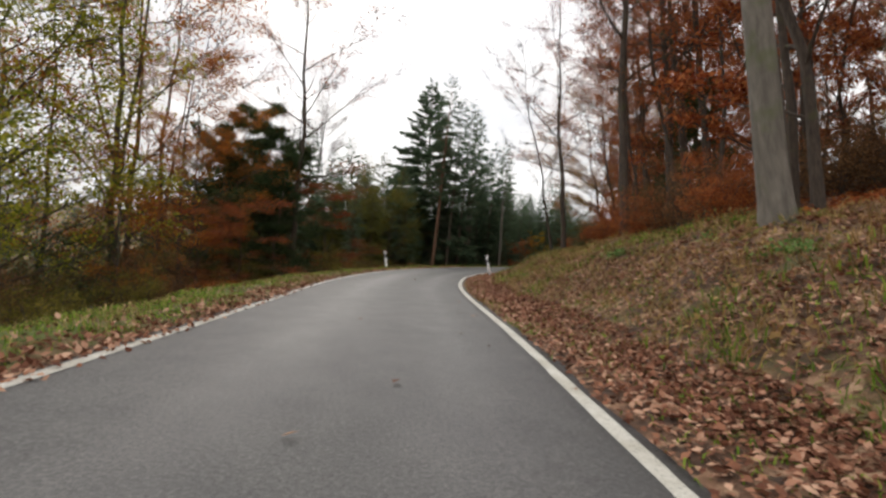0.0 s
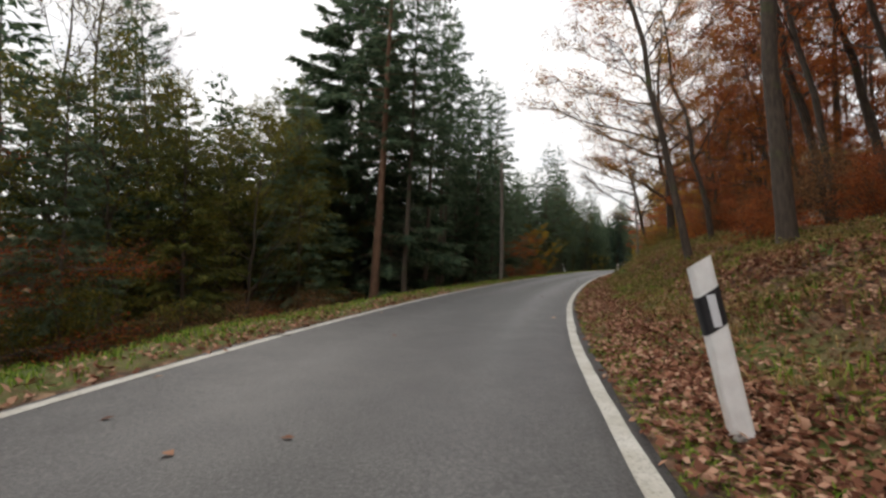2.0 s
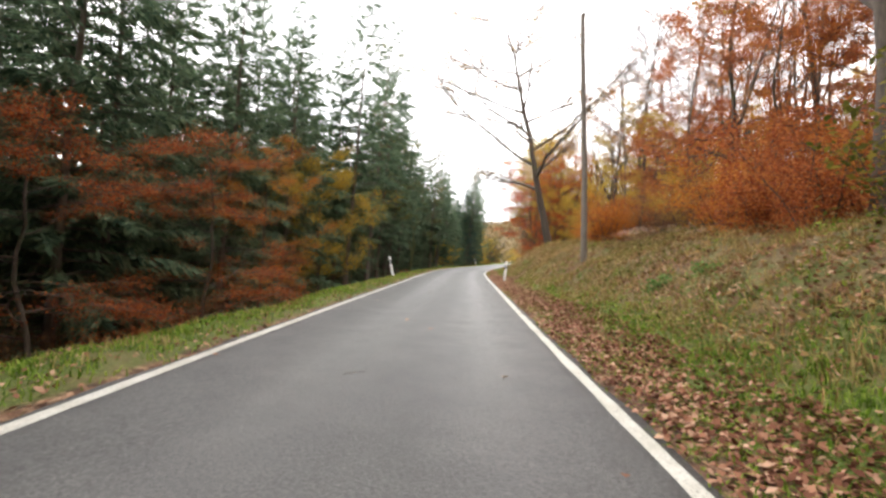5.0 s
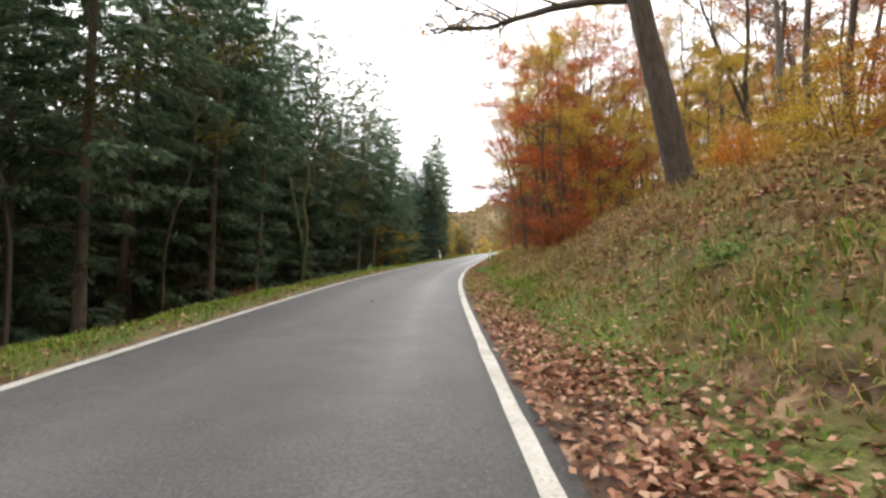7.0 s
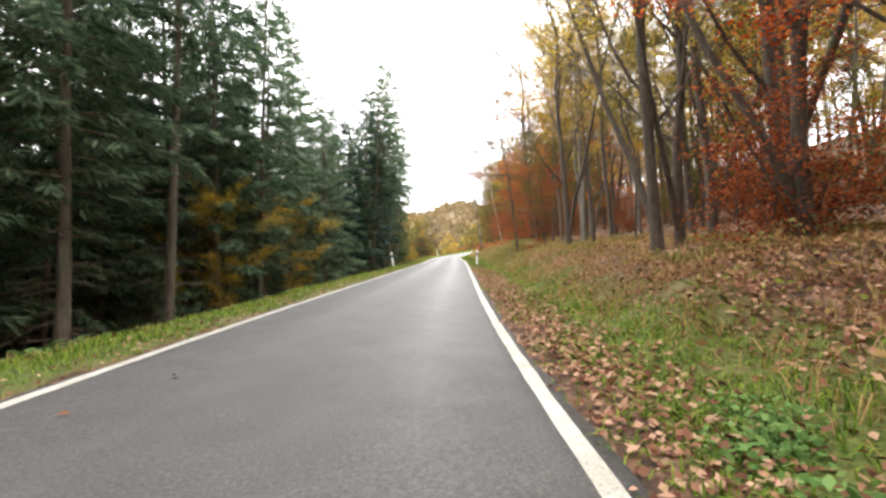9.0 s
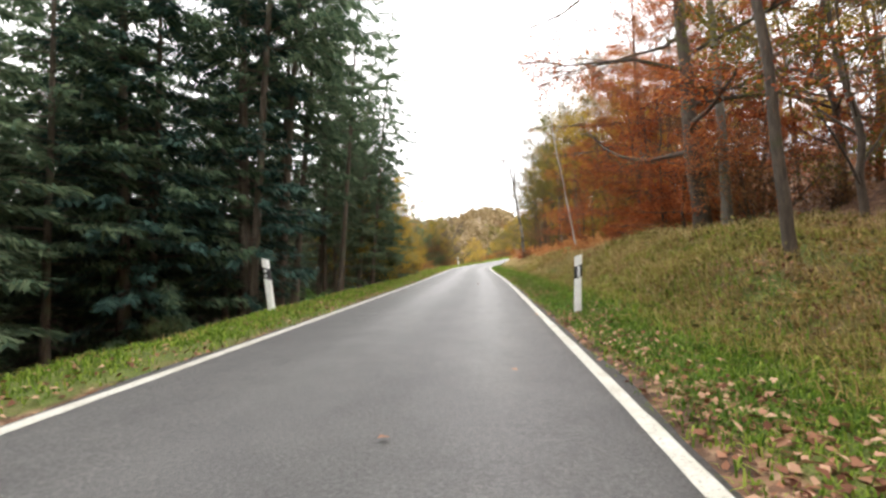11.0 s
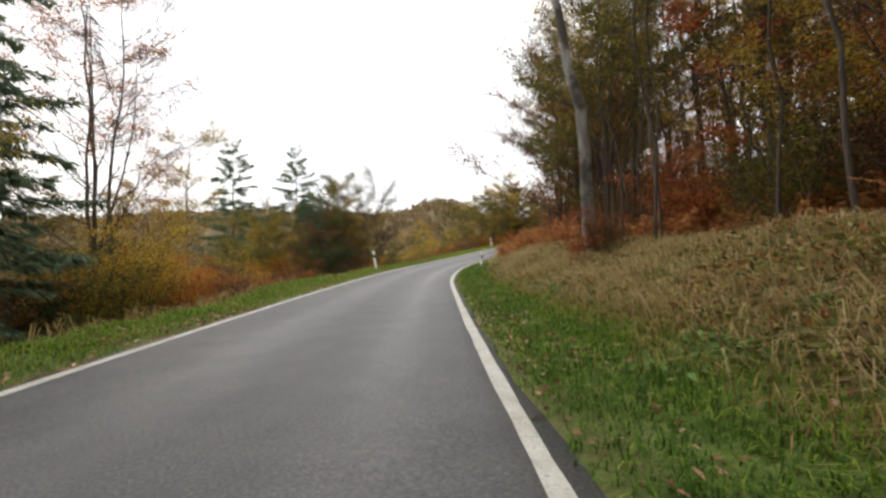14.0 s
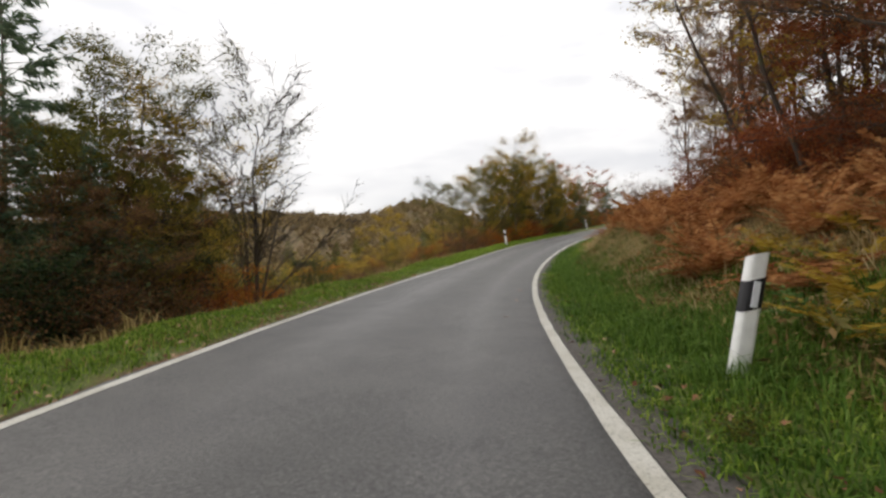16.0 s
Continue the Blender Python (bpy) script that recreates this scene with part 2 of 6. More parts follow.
M = {
    "asphalt": asphalt(), "paint": line_paint(), "ground": ground_material(),
    "gravel": plain("road_edge_grit", (0.10, 0.09, 0.08), 0.95, 0.25, 40),
    "post_white": plain("post_plastic", (0.86, 0.86, 0.85), 0.45, 0.06, 9),
    "post_black": plain("post_black_band", (0.018, 0.018, 0.022), 0.5, 0.1),
    "reflector": plain("reflector", (0.72, 0.74, 0.78), 0.2, 0.05),
    "pole": bark("weathered_pole", (0.11, 0.095, 0.08), (0.24, 0.21, 0.18), (0.16, 0.13, 0.10), 0.7, 14),
    "beech_bark": bark("beech_bark", (0.08, 0.07, 0.058), (0.20, 0.18, 0.15), (0.10, 0.11, 0.055), 0.60),
    "oak_bark": bark("oak_bark", (0.032, 0.024, 0.018), (0.098, 0.074, 0.055), (0.07, 0.075, 0.03), 0.63, 16),
    "pale_bark": bark("lichen_bark", (0.11, 0.10, 0.085), (0.34, 0.32, 0.28), (0.055, 0.048, 0.038), 0.5, 7),
    "mossy_bark": bark("mossy_bark", (0.06, 0.055, 0.03), (0.16, 0.145, 0.08), (0.09, 0.11, 0.03), 0.48, 9),
    "birch_bark": bark("birch_bark", (0.26, 0.25, 0.23), (0.48, 0.46, 0.43), (0.05, 0.045, 0.04), 0.66, 5),
    "spruce_bark": bark("spruce_bark", (0.05, 0.04, 0.03), (0.15, 0.118, 0.09), (0.10, 0.11, 0.065), 0.60, 14),
    "needle": foliage("spruce_needles", (0.046, 0.084, 0.053), (0.100, 0.158, 0.092), (0.185, 0.240, 0.138), 0.45),
    "needle_olive": foliage("larch_needles", (0.055, 0.07, 0.022), (0.12, 0.135, 0.035), (0.24, 0.23, 0.06), 0.42),
    "needle_blue": foliage("blue_green_needles", (0.022, 0.056, 0.046), (0.045, 0.095, 0.078), (0.08, 0.14, 0.11), 0.15),
    "rust": foliage("rust_leaves", (0.15, 0.034, 0.015), (0.32, 0.084, 0.030), (0.50, 0.19, 0.06)),
    "red": foliage("red_leaves", (0.24, 0.036, 0.012), (0.44, 0.080, 0.020), (0.56, 0.17, 0.035)),
    "orange": foliage("orange_leaves", (0.26, 0.07, 0.014), (0.43, 0.14, 0.022), (0.55, 0.25, 0.05)),
    "amber": foliage("amber_leaves", (0.20, 0.08, 0.02), (0.36, 0.17, 0.035), (0.50, 0.33, 0.07)),
    "yellow": foliage("yellow_leaves", (0.27, 0.17, 0.022), (0.44, 0.29, 0.036), (0.55, 0.42, 0.08)),
    "olive": foliage("olive_leaves", (0.06, 0.07, 0.014), (0.14, 0.13, 0.025), (0.28, 0.22, 0.045)),
    "green": foliage("green_leaves", (0.12, 0.15, 0.018), (0.28, 0.30, 0.03), (0.52, 0.46, 0.06), 0.55),
    "brown": foliage("brown_leaves", (0.085, 0.046, 0.022), (0.185, 0.098, 0.044), (0.32, 0.18, 0.085)),
    "litter": foliage("fallen_leaves", (0.10, 0.04, 0.024), (0.29, 0.14, 0.085), (0.52, 0.34, 0.23), 0.1),
    "litter_red": foliage("russet_fallen_leaves", (0.11, 0.042, 0.025), (0.30, 0.135, 0.08), (0.55, 0.35, 0.24), 0.1),
    "fern": foliage("dead_bracken", (0.19, 0.065, 0.026), (0.40, 0.17, 0.062), (0.58, 0.31, 0.13)),
    "grass": foliage("fresh_grass", (0.06, 0.11, 0.014), (0.145, 0.25, 0.026), (0.29, 0.37, 0.065), 0.45),
    "straw": foliage("dry_grass", (0.12, 0.095, 0.03), (0.26, 0.19, 0.07), (0.46, 0.34, 0.15), 0.4),
    "weed": foliage("bank_weeds", (0.07, 0.062, 0.02), (0.165, 0.15, 0.045), (0.30, 0.27, 0.10), 0.35),
    "deep_grass": foliage("deep_green_grass", (0.045, 0.095, 0.015), (0.10, 0.19, 0.028), (0.19, 0.29, 0.06), 0.45),
    "bank_grass": foliage("yellowish_grass", (0.11, 0.115, 0.025), (0.22, 0.23, 0.05), (0.38, 0.36, 0.10), 0.45),
    "tawny_grass": foliage("tawny_grass", (0.21, 0.155, 0.06), (0.40, 0.30, 0.135), (0.58, 0.46, 0.25), 0.45),
    "tawny": foliage("tawny_weeds", (0.12, 0.07, 0.027), (0.25, 0.155, 0.06), (0.42, 0.28, 0.12), 0.35),
    "pine_bark": bark("reddish_pine_bark", (0.10, 0.055, 0.036), (0.26, 0.145, 0.09), (0.16, 0.10, 0.07), 0.66, 12),
    "ivy": foliage("ivy_leaves", (0.016, 0.034, 0.014), (0.040, 0.070, 0.026), (0.11, 0.13, 0.05), 0.25),
    "nettle": foliage("nettle_leaves", (0.07, 0.15, 0.04), (0.14, 0.26, 0.07), (0.24, 0.38, 0.13), 0.3),
    "far": foliage("far_woods", (0.17, 0.125, 0.065), (0.23, 0.17, 0.09), (0.29, 0.22, 0.12), 0.2),
    "far_dark": foliage("far_dark_woods", (0.06, 0.05, 0.045), (0.11, 0.09, 0.075), (0.16, 0.13, 0.10), 0.2),
}

# ---------------------------------------------------------------- meshes


def mesh_of(name, V, F, mat):
    """A mesh from vertices and faces (arrays of one face size, or a list of such arrays)."""
    V = np.asarray(V, np.float32).reshape(-1, 3)
    parts = F if isinstance(F, list) else [F]
    parts = [np.asarray(f, np.int32) for f in parts if len(f)]
    me = bpy.data.meshes.new(name)
    me.vertices.add(len(V))
    me.vertices.foreach_set("co", V.ravel())
    sizes = np.concatenate([np.full(len(f), f.shape[1], np.int32) for f in parts])
    loops = np.concatenate([f.ravel() for f in parts])
    me.loops.add(len(loops))
    me.loops.foreach_set("vertex_index", loops)
    me.polygons.add(len(sizes))
    me.polygons.foreach_set("loop_start", np.r_[0, np.cumsum(sizes)[:-1]].astype(np.int32))
    me.update(calc_edges=True)
    me.validate()
    me.materials.append(mat)
    return me


def smooth(me):
    me.polygons.foreach_set("use_smooth", np.ones(len(me.polygons), bool))
    return me


def part(name, me, parent, label=""):
    ob = new(name, me)
    ob.parent = parent
    return tagged(ob, label=label)


class Tubes:
    """Collects tapered tubes into one mesh."""

    def __init__(self):
        self.V, self.F, self.n = [], [], 0

    def add(self, pts, radii, sides=6):
        pts, radii = np.asarray(pts, float), np.asarray(radii, float)
        tan = np.gradient(pts, axis=0)
        tan /= np.linalg.norm(tan, axis=1)[:, None] + 1e-9
        ref = np.where(np.abs(tan[:, 2:]) > 0.9, [[1.0, 0, 0]], [[0, 0, 1.0]])
        a = np.cross(tan, ref)
        a /= np.linalg.norm(a, axis=1)[:, None] + 1e-9
        b = np.cross(tan, a)
        ang = np.arange(sides) * 2 * np.pi / sides
        ring = pts[:, None] + radii[:, None, None] * (np.cos(ang)[None, :, None] * a[:, None] + np.sin(ang)[None, :, None] * b[:, None])
        k, n = np.arange(sides), len(pts)
        rows = np.arange(n - 1)[:, None] * sides
        q = np.stack([rows + k, rows + (k + 1) % sides, rows + sides + (k + 1) % sides, rows + sides + k], -1).reshape(-1, 4) + self.n
        self.V.append(ring.reshape(-1, 3)), self.F.append(q)
        self.n += n * sides

    def mesh(self, name, mat):
        return smooth(mesh_of(name, np.concatenate(self.V), np.concatenate(self.F), mat))


def kites(P, D, W, length, width):
    """Leaf blades: at P, along D, broad along W; one four-cornered blade each, folded at the rib."""
    P, D, W = (np.asarray(v, float) for v in (P, D, W))
    D = D / (np.linalg.norm(D, axis=1)[:, None] + 1e-9)
    W = W - D * (W * D).sum(1)[:, None]
    W = W / (np.linalg.norm(W, axis=1)[:, None] + 1e-9)
    L, B = np.asarray(length).reshape(-1, 1) * np.ones((len(P), 1)), np.asarray(width).reshape(-1, 1) * np.ones((len(P), 1))
    up = np.cross(D, W)
    V = np.stack([P, P + D * L * 0.45 + W * B * 0.5 + up * B * 0.15, P + D * L, P + D * L * 0.45 - W * B * 0.5 + up * B * 0.15], 1)
    return V.reshape(-1, 3), np.arange(4 * len(P)).reshape(-1, 4)


def vnoise(x, y, seed=0):
    """Value noise on arrays, 0 to 1."""
    x, y = np.asarray(x, float), np.asarray(y, float)
    xi, yi = np.floor(x).astype(np.int64), np.floor(y).astype(np.int64)
    u, v = x - xi, y - yi
    u, v = u * u * (3 - 2 * u), v * v * (3 - 2 * v)

    def h(a, b):
        n = (a * 374761393 + b * 668265263 + seed * 974711) & 0x7FFFFFFF
        n = ((n ^ (n >> 13)) * 1274126177) & 0x7FFFFFFF
        return ((n ^ (n >> 16)) & 0xFFFF) / 65535.0

    return (h(xi, yi) * (1 - u) + h(xi + 1, yi) * u) * (1 - v) + (h(xi, yi + 1) * (1 - u) + h(xi + 1, yi + 1) * u) * v


# ---------------------------------------------------------------- the road's line and the lie of the land
CENTRE = np.array([
    (9, -43, 0), (5.82, -12.03, 0), (4.03, 7.3, 0), (2.99, 17.57, 0), (3.12, 22.82, 0), (3.93, 28.19, 0),
    (5.2, 33.49, 0), (8.29, 43.21, 0), (10.7, 49.86, 0), (18.77, 70.01, 0), (21.49, 76.62, 0), (25.79, 86.31, 0),
    (30.53, 95.43, 0), (37, 106.69, 0), (43.55, 117.91, 0), (50, 129.14, 0), (55.31, 138.74, 0), (60.59, 148.14, 0),
    (65.23, 155.87, 0), (69.89, 162.3, 0.1), (79.84, 172.48, 0.55), (90.84, 180.57, 1.5), (107, 188.8, 2.9), (124, 196, 4.5),
    (150, 203, 6.5), (185, 208, 8)], float)


def spline(C, step):
    P = np.vstack([2 * C[0] - C[1], C, 2 * C[-1] - C[-2]])
    out = []
    for p0, p1, p2, p3 in zip(P[:-3], P[1:-2], P[2:-1], P[3:]):
        d0, d1, d2 = (np.linalg.norm(b - a) for a, b in ((p0, p1), (p1, p2), (p2, p3)))
        m1 = ((p2 - p1) / d1 * d0 + (p1 - p0) / d0 * d1) / (d0 + d1) * d1
        m2 = ((p3 - p2) / d2 * d1 + (p2 - p1) / d1 * d2) / (d1 + d2) * d1
        n = max(2, int(d1 / step))
        u = (np.arange(n) / n)[:, None]
        out.append((2 * u**3 - 3 * u**2 + 1) * p1 + (u**3 - 2 * u**2 + u) * m1 + (-2 * u**3 + 3 * u**2) * p2 + (u**3 - u**2) * m2)
    out.append(C[-1:])
    return np.concatenate(out)


LINE = spline(CENTRE, 0.5)
DIST = np.r_[0, np.cumsum(np.linalg.norm(np.diff(LINE[:, :2], axis=0), axis=1))]
S_END = float(DIST[-1])


def on_road(s, d):
    """World x, y and road height at s metres along the road and d to the right of its middle."""
    s, d = np.asarray(s, float), np.asarray(d, float)
    p = np.stack([np.interp(s, DIST, LINE[:, k]) for k in range(3)], -1)
    a = np.stack([np.interp(s + 2.0, DIST, LINE[:, k]) - np.interp(s - 2.0, DIST, LINE[:, k]) for k in range(2)], -1)
    a /= np.linalg.norm(a, axis=-1, keepdims=True)
    return p[..., 0] + d * a[..., 1], p[..., 1] - d * a[..., 0], p[..., 2]


BANK_S = [40, 52, 58, 65, 72, 80, 86, 92, 98, 104, 112, 120, 126, 131, 138, 150, 165, 177, 185, 195, 206, 217, 225, 260]
BANK_H = [1.7, 1.6, 1.5, 1.4, 1.5, 1.55, 1.75, 1.95, 2.0, 1.8, 1.75, 1.85, 2.05, 1.5, 1.0, 0.8, 1.0, 1.45, 1.3, 1.1, 0.95, 1.1, 1.2, 1.8]
EDGE = 1.89                                  # half the width of the asphalt


def relief(s, d):
    """Height of the ground over the road's own height."""
    s, d = np.asarray(s, float), np.asarray(d, float)
    H = np.interp(s, BANK_S, BANK_H)
    r, l = np.maximum(d - EDGE, 0), np.maximum(-d - EDGE, 0)
    zr = np.interp(r, [0, 0.15, 0.8, 1.5], [0, 0.02, 0.04, 0.04]) + H * np.interp(r, [0.7, 1.5, 2.4, 3.4, 4.6, 6.0], [0, 0.2, 0.62, 0.9, 0.98, 1.0]) \
        + np.interp(r, [4.6, 8, 14, 28, 60], [0, 0.75, 2.5, 6.6, 15]) * np.clip(0.25 + H * 0.6, 0.7, 1.4)
    wide = np.interp(s, [60, 110, 150, 190, 206, 240], [0.85, 0.75, 0.8, 0.9, 1.1, 1.15])        # the verge broadens in the open valley
    zl = np.interp(l / wide, [0, 0.2, 0.7, 1.1, 1.7, 2.6, 4.5, 8, 20, 60], [0, 0.03, 0.06, 0.03, -0.15, -0.7, -1.3, -1.7, -3.2, -10]) + np.interp(s, [196, 208], [0, 0.05]) * np.interp(l, [0.1, 0.7, 2.4, 4], [0, 1, 1, 0])
    rough = np.clip(np.abs(d) - EDGE - 0.3, 0, 1.5) / 1.5
    n = (vnoise(s * 0.9, d * 0.9, 3) - 0.5) * 0.28 + (vnoise(s * 2.7, d * 2.7, 5) - 0.5) * 0.12 + (vnoise(s * 0.18, d * 0.18, 9) - 0.5) * 0.5 * np.clip(rough - 0.3, 0, 1)
    under = np.where(np.abs(d) < EDGE - 0.05, -0.05, 0.0)
    return np.where(d > 0, zr, zl) + n * rough + under


def ground_at(s, d):
    x, y, z = on_road(s, d)
    return x, y, z + relief(s, d)

# where turf grows, by distance along the road: at the foot of the bank, on the bank, and how dry it is
COVER_S = [40, 66, 74, 85, 97, 110, 120, 126, 132, 141, 146, 152, 162, 172, 180, 200, 216, 230, 290]
FOOT_G = [0.2, 0.3, 0.5, 0.7, 0.9, 0.7, 0.25, 0.9, 1.0, 0.85, 0.85, 0.7, 0.85, 0.85, 0.95, 1.0, 1.0, 1.0, 1.0]
BANK_G = [0.18, 0.18, 0.16, 0.13, 0.42, 0.4, 0.5, 0.55, 0.5, 0.12, 0.12, 0.2, 0.55, 0.62, 0.65, 0.68, 0.7, 0.6, 0.7]
FOOT_L = [1.0, 1.0, 0.9, 0.85, 0.95, 1.0, 1.0, 0.8, 0.6, 0.55, 0.5, 0.5, 0.5, 0.5, 0.35, 0.2, 0.06, 0.03, 0.03]
BANK_L = [1.0, 1.0, 1.0, 1.0, 0.65, 0.6, 0.9, 0.9, 0.5, 0.9, 1.0, 0.8, 0.55, 0.5, 0.45, 0.35, 0.15, 0.1, 0.1]


def turf(s, d):
    """How far turf covers the ground, 0 to 1."""
    s, d = np.asarray(s, float), np.asarray(d, float)
    r, l = d - EDGE, -d - EDGE
    foot, bank = np.interp(s, COVER_S, FOOT_G), np.interp(s, COVER_S, BANK_G)
    near = np.interp(s, [120, 132, 145, 160, 180], [0.25, 0.1, 0.2, 0.2, -0.2])
    right = foot * np.clip((r - near) / 0.4, 0, 1) * np.interp(r, [1.5, 2.2], [1, 0]) + bank * np.interp(r, [1.4, 2.2, 4.2, 6.5], [0, 1, 1, 0.05])
    left = np.interp(l, [0.02, 0.2, 1.3, 2.2], [0.2, 1, 1, 0.1]) * np.interp(s, [60, 90, 150, 180], [0.7, 0.75, 0.9, 1.0])
    left = np.maximum(left, np.interp(s, [195, 210], [0, 0.55]) * np.interp(l, [1.5, 3], [0, 1]))
    return np.where(d > 0, right, left)


def lushness(s, d):
    """How fresh the turf is, 0 to 1: green at the road's edge, dry on the bank."""
    s, d = np.asarray(s, float), np.asarray(d, float)
    right = np.interp(d - EDGE, [0, 0.5, 1.1, 1.6], [0.3, 1, 0.85, 0.05]) * np.interp(s, [70, 90, 124, 140, 160, 180], [0.25, 0.8, 0.9, 0.8, 0.8, 1.0])
    left = np.interp(-d - EDGE, [0, 0.4, 1.3, 2.5], [0.3, 0.9, 0.8, 0.2]) * np.interp(s, [60, 100, 150, 180], [0.25, 0.55, 0.75, 1.0])
    return np.where(d > 0, right, left)


# ---------------------------------------------------------------- ground
MID = np.array([40.0, 92.0])


def build_ground():
    s = np.r_[np.arange(2, 40, 2.0), np.arange(40, 262, 0.5), np.arange(262, S_END - 1, 2.0)]
    a = np.r_[1.90, 2.0, 2.1, 2.3, 2.55, 2.8, 3.1, 3.4, 3.7, 4.0, 4.35, 4.7, 5.1, 5.5, 6, 6.6, 7.3, 8.2, 9.2, 10.5, 12, 14, 16.5, 20, 24, 29, 35, 42]
    d = np.r_[-a[::-1], 0, a]
    S, D = np.meshgrid(s, d, indexing="ij")
    X, Y, Z = ground_at(S, D)
    n, m = S.shape
    idx = np.arange(n * m).reshape(n, m)
    V = np.stack([X, Y, Z], -1).reshape(-1, 3)
    F = [np.stack([idx[:-1, :-1], idx[:-1, 1:], idx[1:, 1:], idx[1:, :-1]], -1).reshape(-1, 4)]
    cover, fresh = turf(S, D).ravel(), lushness(S, D).ravel()
    loop = np.r_[idx[0, :], idx[1:, -1], idx[-1, -2::-1], idx[-2:0:-1, 0]]
    rim = V[loop]
    away = rim[:, :2] - MID
    far = np.linalg.norm(away, axis=1)
    way = away / far[:, None]
    prev, count, last = loop, len(V), rim
    for f in (0.02, 0.05, 0.10, 0.16, 0.24, 0.34, 0.46, 0.6, 0.75, 0.88, 1.0, 1.25, 1.7, 2.6, 4.0):
        r = far + (820 - far) * f if f <= 1 else 820 * f
        p = MID + way * np.asarray(r).reshape(-1, 1)
        ang = np.arctan2(way[:, 0], way[:, 1])
        crest = 36 + 30 * np.exp(-((ang - 0.52) / 0.065) ** 2) + 8 * np.sin(3 * ang + 1) + 6 * np.sin(7 * ang)
        e = min(f, 1.0)
        e = e * e * (3 - 2 * e)
        z = rim[:, 2] * (1 - e) + crest * e - 30 * np.sin(np.pi * min(f * 1.6, 1.0)) * (rim[:, 2] < 0.5)
        if f > 1:
            z = crest - 30 * (f - 1)
        z = z + (vnoise(p[:, 0] * 0.02, p[:, 1] * 0.02, 4) - 0.5) * 10 * min(f, 1)
        V = np.vstack([V, np.c_[p, z]])
        now = np.arange(count, count + len(loop))
        count += len(loop)
        F.append(np.stack([prev, np.roll(prev, -1), np.roll(now, -1), now], -1)[:, ::-1])
        cover, fresh = np.r_[cover, np.full(len(loop), 0.35)], np.r_[fresh, np.full(len(loop), 0.1)]
        prev = now
    me = smooth(mesh_of("ground", V, F, M["ground"]))
    at = me.attributes.new("cover", "FLOAT", "POINT")
    at.data.foreach_set("value", cover.astype(np.float32))
    at = me.attributes.new("lush", "FLOAT", "POINT")
    at.data.foreach_set("value", fresh.astype(np.float32))
    tagged(new("ground", me), "woodland ground with brown earth, turf and leaf litter", "ground", kind="structure")


def strip(name, s, inner, outer, lift, mat, thick=0.0):
    """A band along the road between two lines, with turned-down edges."""
    cols = [(inner, -thick), (inner, lift), (outer, lift), (outer, -thick)] if thick else [(inner, lift), (outer, lift)]
    V = []
    for d, h in cols:
        x, y, z = on_road(s, d)
        V.append(np.stack([x, y, z + h], -1))
    V = np.stack(V, 1)
    n, m = V.shape[:2]
    idx = np.arange(n * m).reshape(n, m)
    F = np.stack([idx[:-1, :-1], idx[:-1, 1:], idx[1:, 1:], idx[1:, :-1]], -1).reshape(-1, 4)
    return mesh_of(name, V.reshape(-1, 3), F, mat)


def build_road():
    s = np.arange(4, S_END - 4, 0.5)
    d = np.linspace(-EDGE, EDGE, 13)
    ragged = (vnoise(s * 1.7, s * 0, 21) - 0.5) * 0.10
    V = []
    for k, dd in enumerate(np.r_[d[0], d, d[-1]]):
        edge = ragged * (1 if k > 11 else -1) if k < 2 or k > 12 else 0 * s
        x, y, z = on_road(s, dd + edge)
        h = 0.015 + 0.03 * (1 - (dd / EDGE) ** 2)
        V.append(np.stack([x, y, z + (h if 0 < k < 14 else -0.08)], -1))
    V = np.stack(V, 1)
    n, m = V.shape[:2]
    idx = np.arange(n * m).reshape(n, m)
    F = np.stack([idx[:-1, :-1], idx[:-1, 1:], idx[1:, 1:], idx[1:, :-1]], -1).reshape(-1, 4)
    me = smooth(mesh_of("road", V.reshape(-1, 3), F, M["asphalt"]))
    dd = np.r_[d[0], d, d[-1]]
    wear = 0.75 * np.exp(-((dd - 0.95) / 0.33) ** 2) + 0.6 * np.exp(-((dd + 0.55) / 0.4) ** 2)
    wear = wear[None, :] * (0.5 + vnoise(s[:, None] * 0.13 + 0 * dd, dd[None, :] * 0.5 + 0 * s[:, None], 51))
    at = me.attributes.new("wear", "FLOAT", "POINT")
    at.data.foreach_set("value", wear.ravel().astype(np.float32))
    tagged(new("road", me), "narrow grey asphalt country road with worn surface", "road", kind="structure")
    s2 = np.arange(5, S_END - 5, 0.25)
    for side, mid, label in ((-1, -1.755, "worn white edge line along the valley side"), (1, 1.755, "worn white edge line along the bank side")):
        w = 0.055 + 0.008 * (vnoise(s2 * 3.1, s2 * 0 + side, 8) - 0.5)
        a = mid - w + 0.012 * (vnoise(s2 * 2.3, s2 * 0, 31 + side) - 0.5)
        b = mid + w + 0.012 * (vnoise(s2 * 2.7, s2 * 0, 37 + side) - 0.5)
        h = 0.015 + 0.03 * (1 - (1.755 / EDGE) ** 2) + 0.005
        me = strip("edge_line", s2, a, b, h, M["paint"])
        tagged(new("edge_line", me), label, "road marking", kind="structure")
    # strip of grit between asphalt and turf in the last bend
    s3 = np.arange(211, 240, 0.5)
    w = 0.30 * np.interp(s3, [211, 217, 232, 239.5], [0.0, 1, 1, 0.0]) * (0.6 + 0.8 * vnoise(s3, s3 * 0, 6))
    me = strip("grit_strip", s3, np.full(len(s3), EDGE - 0.06), EDGE - 0.05 + 1.3 * w, 0.022, M["gravel"], 0.05)
    tagged(new("grit_strip", me), "strip of dark grit beside the asphalt", "road edge", kind="structure")


